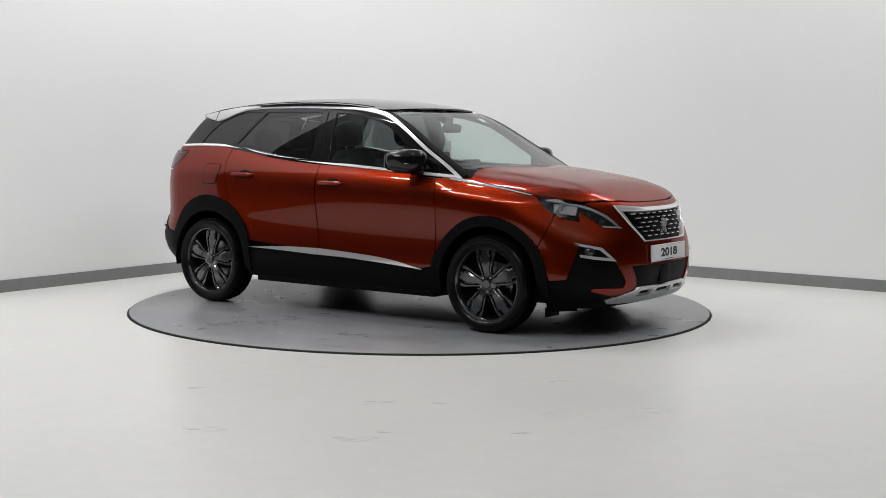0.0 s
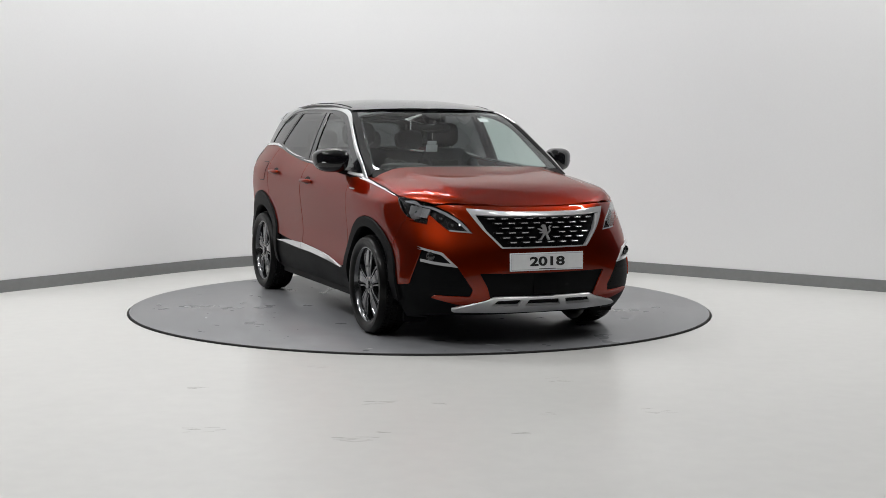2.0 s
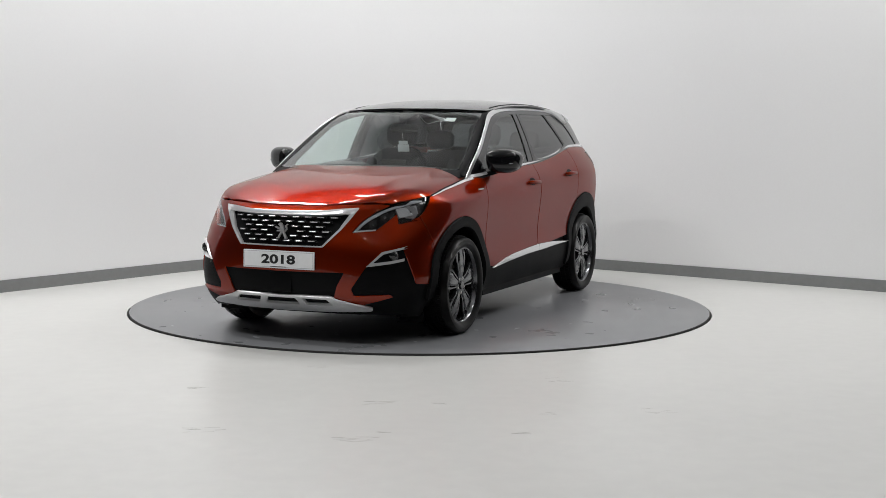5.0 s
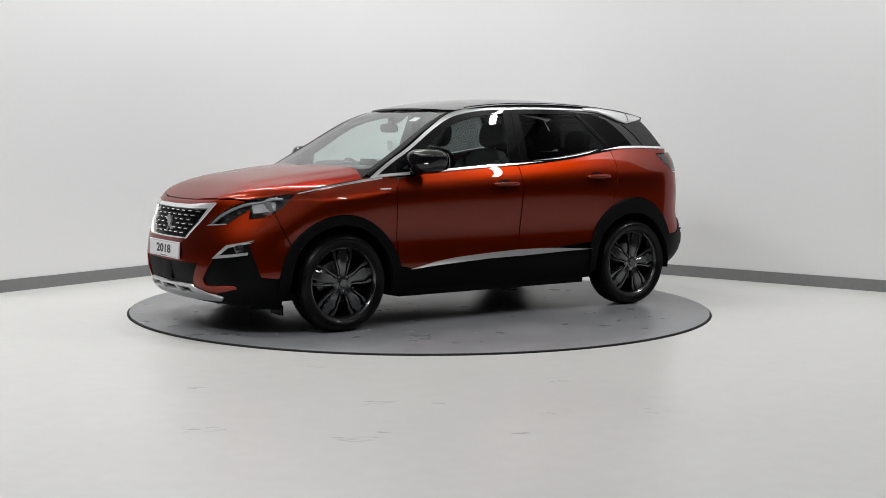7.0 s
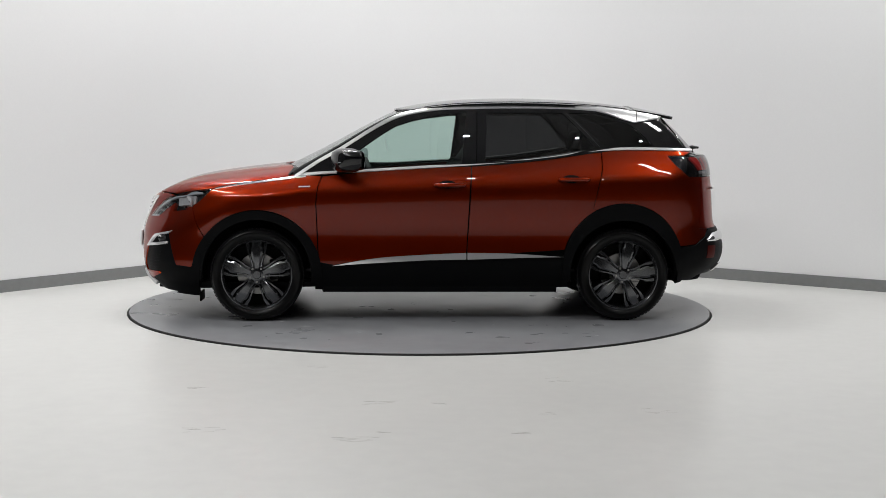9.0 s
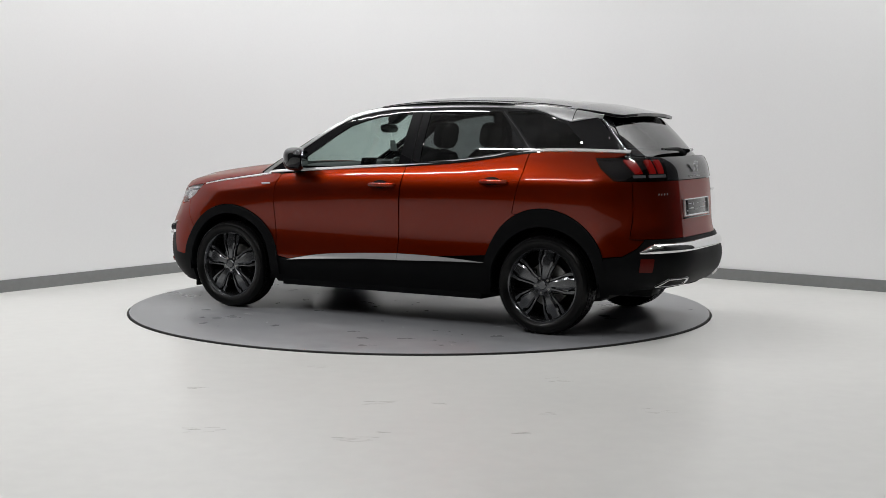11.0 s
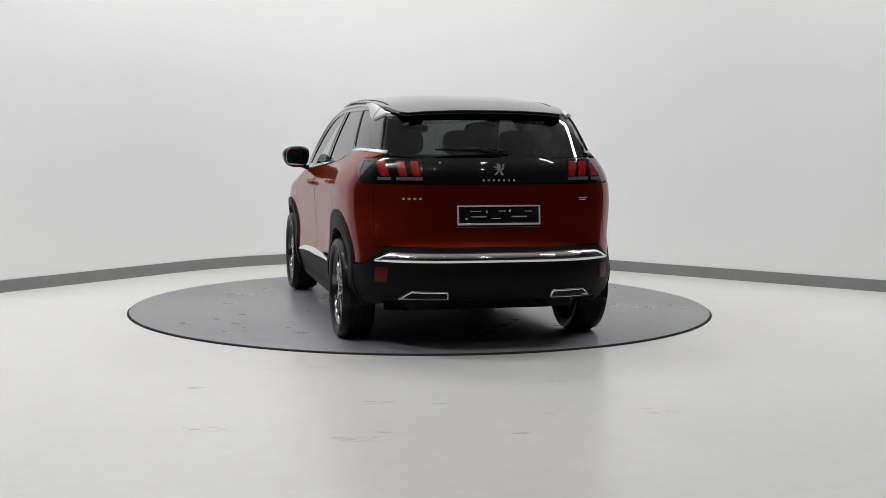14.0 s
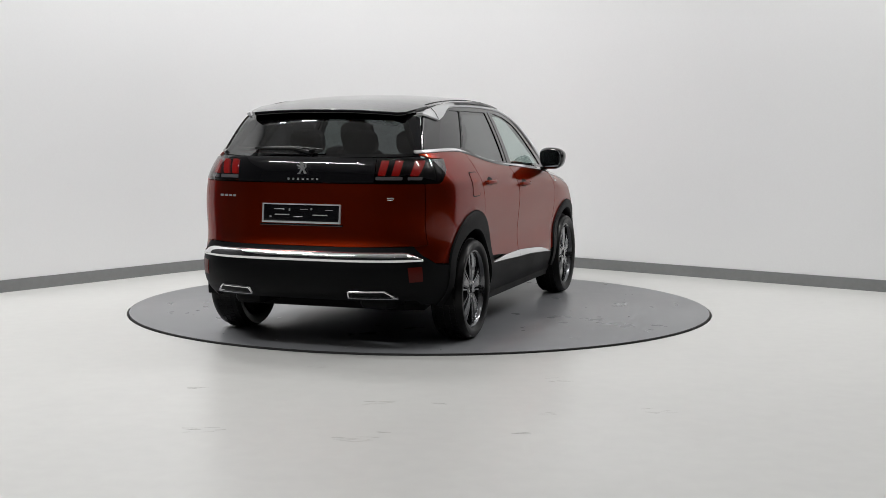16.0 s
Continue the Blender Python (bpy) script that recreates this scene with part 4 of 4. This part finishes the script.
    # bright spear over the wing, and the small side badge
    panel("wing_spear", NOSE, ribbon([sx(.985, 1.050), sx(1.15, 1.027), sx(1.30, 1.007), sx(1.44, .988), sx(1.64, .953)], [.012, .010, .007, .006, .003]), CHROME, sides=sides, off=.006, depth=.012, step=.03, r=.001, label="thin bright spear along the bonnet edge")
    panel("bonnet_gap", NOSE, ribbon([sx(1.0, 1.0585), sx(1.15, 1.034), sx(1.30, 1.014), sx(1.44, .995), sx(1.64, .960)], [.006, .008, .008, .007, .004]), PLASTIC, sides=sides, off=.003, depth=.008, step=.03, r=.001, label="black gap under the bonnet edge")
    panel("side_badge", NOSE, [sx(1.035, .977), sx(.95, .980), sx(.95, .973), sx(1.032, .970)], BADGE, sides=sides, off=.004, depth=.005, step=.03, r=.002, label="small silver badge bar")

# ---------------------------------------------------------------- car: rear details
panel("tailgate_band", TAIL, both([ry(0, 1.214), ry(.50, 1.211), ry(.70, 1.209), ry(.70, 1.204), ry(.466, 1.204), ry(.466, 1.057), ry(0, 1.056)]), BLACK, depth=.02, off=.002, label="gloss black band across the tailgate")
for sides, sg in (("L", 1), ("R", -1)):
    tl = [ry(.470, 1.062), ry(.470, 1.203), ry(.60, 1.204), ry(.70, 1.203), rx(-1.86, 1.204), rx(-1.672, 1.203), rx(-1.722, 1.138), rx(-1.818, 1.060), ry(.70, 1.056)]
    lampb = panel("tail_lamp", TAIL, tl, BLACK, sides=sides, off=-.025, depth=.005, step=.04, label="smoked tail lamp with three red claws")[0]
    cover = panel("lamp_cover", TAIL, tl, SMOKED, lampb, sides=sides, off=.004, depth=.02, step=.04)[0]
    cover.visible_shadow = False
    for a in (.485, .566, .672):
        panel("claw", TAIL, [ry(a, 1.104), ry(a + .012, 1.200), ry(a + .058, 1.200), ry(a + .044, 1.104)], LENSRED, lampb, "glowing red lamp claw", sides=sides, off=-.008, depth=.018, step=.03, r=.006)
    panel("reverse_lens", TAIL, [ry(.474, 1.076), ry(.474, 1.097), ry(.630, 1.097), ry(.630, 1.076)], DRL, lampb, sides=sides, off=-.004, depth=.01, step=.03, r=.002)
    panel("reverse_lens", TAIL, [ry(.66, 1.076), ry(.66, 1.095), ry(.735, 1.095), ry(.735, 1.076)], DRL, lampb, sides=sides, off=-.004, depth=.01, step=.03, r=.002)
    panel("reflector", TAIL, [ry(.688, .448), ry(.682, .538), ry(.748, .540), ry(.752, .450)], REFLECTOR, sides=sides, off=.012, depth=.012, step=.03, r=.006, label="red reflector in the bumper")
    ex = [ry(.618, .352), ry(.552, .400), ry(.336, .398), ry(.326, .356)]
    hole = [ry(.600, .3565), ry(.548, .3955), ry(.341, .3935), ry(.332, .3605)]
    exh = panel("exhaust_trim", TAIL, ex, CHROME, sides=sides, holes=[hole], off=.020, depth=.04, step=.03, r=.006, label="chrome exhaust surround")[0]
    panel("exhaust_mouth", TAIL, hole, PLASTIC, exh, sides=sides, off=.010, depth=.004, r=.006)


def chrome_bar():
    """Rounded bright bar along the rear bumper, tapering to its ends."""
    bm = bmesh.new()
    end = ry(.748, .58)[0]
    prof = [(-.010, -.018), (.010, -.017), (.018, -.012), (.022, -.004), (.022, .008), (.018, .024), (.008, .040), (-.012, .050), (-.030, .053)]
    rows = []
    for i in range(61):
        u = -1 + i / 30
        fade = max(0.0, (abs(u) - .88) / .12) ** 1.5
        base = TAIL(np.array([[u * end, .585]]))[0]
        n = slope(body_field, base[None])[0]
        n = Vector((n[0], n[1], 0)).normalized()
        rows.append([bm.verts.new(Vector((base[0], base[1], .585)) + n * d + Vector((0, 0, h if h < 0 else h * (1 - .95 * fade)))) for d, h in prof])
    for p, q in zip(rows, rows[1:]):
        for k in range(len(prof) - 1):
            bm.faces.new((p[k], q[k], q[k + 1], p[k + 1]))
    bmesh.ops.recalc_face_normals(bm, faces=bm.faces)
    part("chrome_bar", bm, BARCHROME, car, "chrome bar across the rear bumper", smooth=60)


chrome_bar()
emblem(-2.108, 1.145, .72, 180)
# letters of the maker and the model shown as bars only
for k in range(7):
    part("letter_bar", block(.004, .013, .012, .002), BADGE, car, m=pose(-2.108, .095 - .0325 * k, 1.077))
for k in range(4):
    part("badge_bar", block(.004, .020, .013, .003), BADGE, car, m=pose(-2.055 - .008 * k, .592 - .034 * k, .963, 0, 0, 12), label="small chrome badge bar")
part("badge_bar", block(.004, .11, .010, .002), CHROME, car, m=pose(-2.055, -.545, .965, 0, 0, -12))
part("badge_bar", block(.004, .09, .006, .002), CHROME, car, m=pose(-2.055, -.545, .953, 0, 0, -12))
rp = part("rear_plate_holder", block(.014, .52, .108, .004), BLACK, car, "empty black number plate holder with chrome frame", m=pose(-2.122, 0, .862, 0, 5))
part("plate_frame_top", block(.018, .53, .008, .002), BRIGHT, rp, m=pose(-.004, 0, .056))
part("plate_frame_bottom", block(.018, .53, .012, .003), BRIGHT, rp, m=pose(-.004, 0, -.056))
for s in (-1, 1):
    part("plate_frame_side", block(.018, .010, .12, .003), BRIGHT, rp, m=pose(-.004, s * .262, 0))
    part("plate_clip", block(.006, .10, .006, .002), SILVER, rp, m=pose(-.009, s * -.13, -.01))
for y_, z_, w_, h_ in ((-.19, .022, .05, .004), (-.07, .026, .012, .012), (.02, -.022, .06, .003), (.08, .020, .010, .016), (.15, .024, .07, .004), (.21, -.024, .014, .010), (-.02, .024, .05, .004)):
    part("plate_clip", block(.005, w_, h_, .001, 1), LAMPGREY, rp, m=pose(-.008, y_, z_))
for s_ in (-1, 1):
    part("silencer", pad(.34, .24, .13, 4), PLASTIC, car, "black exhaust silencer box", m=pose(-1.84, s_ * .44, .315))
part("tailgate_grip", block(.02, .56, .010, .003), BLACK, car, m=pose(-2.128, 0, .79))

# ---------------------------------------------------------------- car: mirrors, handles, flap


def door_mirror(sg):
    bm = bmesh.new()
    bmesh.ops.create_uvsphere(bm, u_segments=32, v_segments=18, radius=1)
    for v in bm.verts:
        x, y, z = v.co
        k = (abs(x) ** 3.2 + abs(y) ** 3.2 + abs(z) ** 3.2) ** (1 / 3.2)
        x, y, z = x / k, y / k, z / k
        y *= 1 + .10 * z
        z *= (1 - .22 * (y > 0) * y * y)
        x = x * (1 - .2 * max(y, 0) ** 2) if x > 0 else x * .74
        v.co = Vector((x * .108 - .046 * y, sg * y * .112, z * .087))
    body = part("door_mirror", bm, BLACK, front_doors[0 if sg > 0 else 1], "gloss black door mirror", m=pose(.672, sg * .930, 1.166))
    part("mirror_foot", rod([(.02, -sg * .03, -.065), (.05, -sg * .085, -.085), (.075, -sg * .15, -.095)], [.03, .03, .035], flat=.6), PLASTIC, body)
    part("mirror_glass", flat_shape([(y * .098, z * .068) for y, z in [(math.copysign(abs(math.cos(a)) ** .6, math.cos(a)), math.copysign(abs(math.sin(a)) ** .6, math.sin(a))) for a in np.linspace(0, 2 * math.pi, 28, endpoint=False)]], .004), MIRROR, body, "mirror glass", m=pose(-.0785, 0, .0, 0, 0, 180 + sg * 22.3))
    bm2 = rod([(.056, sg * .08, -.014), (.100, sg * .01, -.016), (.124, -sg * .06, -.018)], .003)
    part("indicator", bm2, DRL, body)


def handle(sg, x, z, door):
    p = FLANK(np.array([[x, z]]))[0]
    ob = part("door_handle", rod([(-.115, 0, 0), (-.105, .018, 0), (-.07, .030, 0), (.0, .034, 0), (.06, .028, 0), (.09, .014, 0), (.10, -.002, 0)], [.012, .017, .019, .0195, .019, .016, .010], seg=12, flat=.85), PAINT, door, "body coloured door handle", m=pose(p[0], 0, z) @ Matrix.Diagonal((1, sg, 1, 1)) @ pose(0, p[1] - .004, 0))
    return ob


for i, sg in enumerate((1, -1)):
    door_mirror(sg)
    for x, z, doors in ((-.05, .990, front_doors), (-.955, 1.033, rear_doors)):
        handle(sg, x, z, doors[i])
        a = np.linspace(0, 2 * math.pi, 20, endpoint=False)
        # flat black oval on the door skin, painting the shade of the handle's hollow
        panel("handle_hollow_shade", FLANK, [(x + .01 + .066 * math.cos(k), z + .004 + .029 * math.sin(k)) for k in a], PLASTIC, doors[i], sides="LR"[i], off=.0012, depth=.003, step=.03, r=0)
flap = [(-1.40, .955), (-1.245, .955), (-1.215, 1.105), (-1.38, 1.105)]
panel("fuel_flap", TAIL, [rx(x, z) for x, z in flap], PAINT, quarters[1], "painted fuel flap", sides="R", off=.003, depth=.006, step=.04, r=.03)
wide = [(-1.406, .949), (-1.239, .949), (-1.209, 1.111), (-1.386, 1.111)]
panel("flap_seam", TAIL, [rx(x, z) for x, z in wide], PLASTIC, quarters[1], sides="R", off=.0012, depth=.003, step=.04, r=.03)

# ---------------------------------------------------------------- car: wheels
R_TYRE, R_RIM = .335, .254


def lathe(profile, seg=64, bm=None):
    """Ring turned about the y axis from (radius, y) pairs."""
    bm = bm or bmesh.new()
    rows = [[bm.verts.new((r * math.cos(2 * math.pi * k / seg), y, r * math.sin(2 * math.pi * k / seg))) for k in range(seg)] for r, y in profile]
    for a, b in zip(rows, rows[1:]):
        for k in range(seg):
            bm.faces.new((a[k], b[k], b[(k + 1) % seg], a[(k + 1) % seg]))
    return bm


def bar_of(stations):
    """Spoke from stations along the radius: radius, two sides, face height."""
    bm = bmesh.new()
    rows = []
    for rad, lo, hi, y in stations:
        rows.append([bm.verts.new(q) for q in ((rad, y - .024, lo), (rad, y - .006, lo), (rad, y, lo + (hi - lo) * .16), (rad, y, lo + (hi - lo) * .84), (rad, y - .006, hi), (rad, y - .024, hi))])
    for p, q in zip(rows, rows[1:]):
        for k in range(6):
            bm.faces.new((p[k], p[(k + 1) % 6], q[(k + 1) % 6], q[k]))
    bm.faces.new(rows[0][::-1]), bm.faces.new(rows[-1])
    bmesh.ops.recalc_face_normals(bm, faces=bm.faces)
    return bm


PETAL = [(.040, -.018, .018, .032), (.080, -.022, .022, .037), (.120, -.030, .030, .039), (.165, -.042, .042, .038), (.192, -.043, .043, .035), (.205, -.033, .033, .033), (.249, -.037, .037, .026)]
RIB = [(.050, .022, .034, .028), (.095, .030, .044, .034), (.150, .047, .062, .034), (.175, .051, .072, .032), (.215, .047, .078, .028), (.246, .050, .072, .022)]


TYRE_ME = lathe([(.250, .055), (.256, .088), (.268, .100), (.292, .110), (.312, .108), (.324, .096), (.332, .070), (.3345, .030), (.335, 0), (.3345, -.030), (.332, -.070), (.312, -.108), (.268, -.100), (.250, -.085)])
TYRE = mesh_of("tyre", TYRE_ME, RUBBER)


def tread_mesh():
    bm = bmesh.new()
    for i in range(72):
        for row, yy in ((1, .048), (2, .012), (3, -.030), (4, -.070)):
            a = 2 * math.pi * (i + .5 * (row % 2)) / 72
            rr = .3340 if abs(yy) < .06 else .3272
            b = bmesh.ops.create_cube(bm, size=1, matrix=Matrix.Rotation(-a, 4, "Y") @ Matrix.Translation((rr, yy, 0)) @ Matrix.Diagonal((.008, .026, .021, 1)))
    return bm


TREAD = mesh_of("tread", tread_mesh(), RUBBER, 0)
RIM = mesh_of("rim", lathe([(.242, .070), (.250, .078), (.256, .084), (.2565, .090), (.250, .091), (.244, .084), (.238, .070), (.232, .03), (.225, -.05), (.228, -.085)]), ALLOY)
BLADES = [mesh_of("spoke", bar_of(PETAL), ALLOY, 20), mesh_of("spoke_rib", bar_of(RIB), ALLOY, 20), mesh_of("spoke_rib", bar_of([(r, -b, -a, y) for r, a, b, y in RIB]), ALLOY, 20)]
HUB = mesh_of("hub", lathe([(.001, .046), (.026, .046), (.030, .042), (.031, .036), (.060, .034), (.072, .028), (.074, -.02), (.001, -.02)], 32), ALLOY)
NUT = mesh_of("wheel_nut", lathe([(.001, .038), (.007, .038), (.009, .034), (.009, .015)], 12), STEEL)
BRAKE = mesh_of("brake_disc", lathe([(.05, -.02), (.150, -.02), (.152, -.026), (.152, -.042), (.05, -.045)], 48), STEEL)
DRUM = mesh_of("wheel_back", lathe([(.001, -.055), (.226, -.055)], 48), PLASTIC)
CALIPER = mesh_of("caliper", block(.07, .05, .15, .012), PLASTIC)


def car_wheel(x, sg, spin):
    flip = Matrix.Diagonal((1, sg, 1, 1))
    rim_ob = new("wheel", RIM)
    rim_ob.parent = car
    rim_ob.matrix_basis = pose(x, sg * .80, R_TYRE) @ flip
    tagged(rim_ob, "dark grey twin-spoke alloy wheel with tyre")
    for nm, me, m in (("tyre", TYRE, None), ("tread", TREAD, None), ("hub", HUB, None), ("brake_disc", BRAKE, None), ("wheel_back", DRUM, None)):
        ob = new(nm, me)
        ob.parent = rim_ob
        ob.matrix_basis = pose(0, .04, 0) if nm == "hub" else pose(0, 0, 0)
    cal = new("caliper", CALIPER)
    cal.parent, cal.matrix_basis = rim_ob, pose(-.12 if x > 0 else .12, -.02, .03)
    for k in range(5):
        a = spin + 72 * k
        for me in BLADES:
            ob = new("spoke" if me is BLADES[0] else "spoke_rib", me)
            ob.parent, ob.matrix_basis = rim_ob, Matrix.Rotation(radians(-a), 4, "Y") @ pose(0, .042, 0)
        ob = new("wheel_nut", NUT)
        ob.parent, ob.matrix_basis = rim_ob, Matrix.Rotation(radians(-a - 36), 4, "Y") @ pose(.052, .04, 0)


car_wheel(AXLE_F, 1, 90)
car_wheel(AXLE_R, 1, 101)
car_wheel(AXLE_F, -1, 96)
car_wheel(AXLE_R, -1, 84)
for sg in (1, -1):
    for jx in (.66, .30, -.28, -.70):
        part("jacking_point", block(.09, .05, .03, .006), PLASTIC, car, m=pose(jx, sg * .79, .216))
    part("air_dam", block(.015, .17, .07, .005), PLASTIC, car, m=pose(1.755, sg * .70, .165))

# ---------------------------------------------------------------- scuffs on plate and floor
def fleck(length, width, seed):
    rnd = random.Random(seed)
    bm = bmesh.new()
    n = 10
    up = [(length * (i / n - .5), width * (.25 + .5 * rnd.random()) * math.sin(math.pi * (i + .5) / (n + 1))) for i in range(n + 1)]
    dn = [(x, -w * (.4 + .6 * rnd.random())) for x, w in up]
    prism(up[::-1] + dn, 0.0004, 0.0012, bm)
    bmesh.ops.recalc_face_normals(bm, faces=bm.faces)
    return bm


rnd = random.Random(5)
for k in range(46):
    r_ = 2.15 * math.sqrt(rnd.random())
    a = rnd.random() * 2 * math.pi
    ln = rnd.choice((.02, .03, .05, .09))
    part("scuff", fleck(ln, ln * rnd.uniform(.15, .5), k), MARK if rnd.random() < .7 else EDGE, turntable, m=pose(r_ * math.cos(a), r_ * math.sin(a), 0, 0, 0, rnd.random() * 180), smooth=0)

# tyre scuffs on the floor: short runs of dark and pale strokes
for gx, gy, wid, n, seed in ((-0.29, -4.42, 0.17, 14, 1), (-0.21, -3.64, 0.14, 10, 2), (-1.01, -4.24, 0.16, 7, 3), (-1.22, -3.28, 0.08, 4, 4), (0.72, -3.01, 0.22, 5, 5), (-0.61, -2.66, 0.16, 4, 6), (0.68, -3.87, 0.12, 4, 7), (0.11, -3.67, 0.06, 3, 8), (0.48, -4.3, 0.07, 3, 9), (-0.18, -4.29, 0.05, 3, 10), (1.24, -3.83, 0.2, 5, 11)):
    rn = random.Random(seed)
    bm = bmesh.new()
    for k in range(n):
        x, y, a = gx + rn.uniform(-.5, .5) * wid, gy + rn.uniform(-.5, .5) * wid * .6, rn.uniform(-.25, .35)
        ln, w = rn.uniform(.02, .09), rn.uniform(.002, .006)
        c, d = math.cos(a), math.sin(a)
        prism([(x + c * u - d * v, y + d * u + c * v) for u, v in ((-ln / 2, 0), (0, -w), (ln / 2, 0), (0, w * .4))], FLOOR_Z + .0003, FLOOR_Z + .0008, bm)
    ob = part("floor_scuff", bm, SMUDGE, bpy.data.objects["floor"], "grey rubber scuff strokes on the floor", smooth=0)
    tagged(ob, kind="stuff")


# ---------------------------------------------------------------- movement
CAR_X, CAR_Y = -0.1226, -0.0036


def motions():
    """The plate turns clockwise seen from above, and carries the car."""
    turn_rows, car_rows = [], []
    for k in range(33):
        t = 0.5 * k
        angle = -36.478 - 15.6533 * t - 0.010214 * t * t
        turn_rows.append((t, pose(0, 0, 0, 0, 0, angle)))
        car_rows.append((t, pose(0, 0, 0, 0, 0, angle) @ pose(CAR_X, CAR_Y, 0)))
    walk(turntable, turn_rows)
    walk(car, car_rows)


motions()
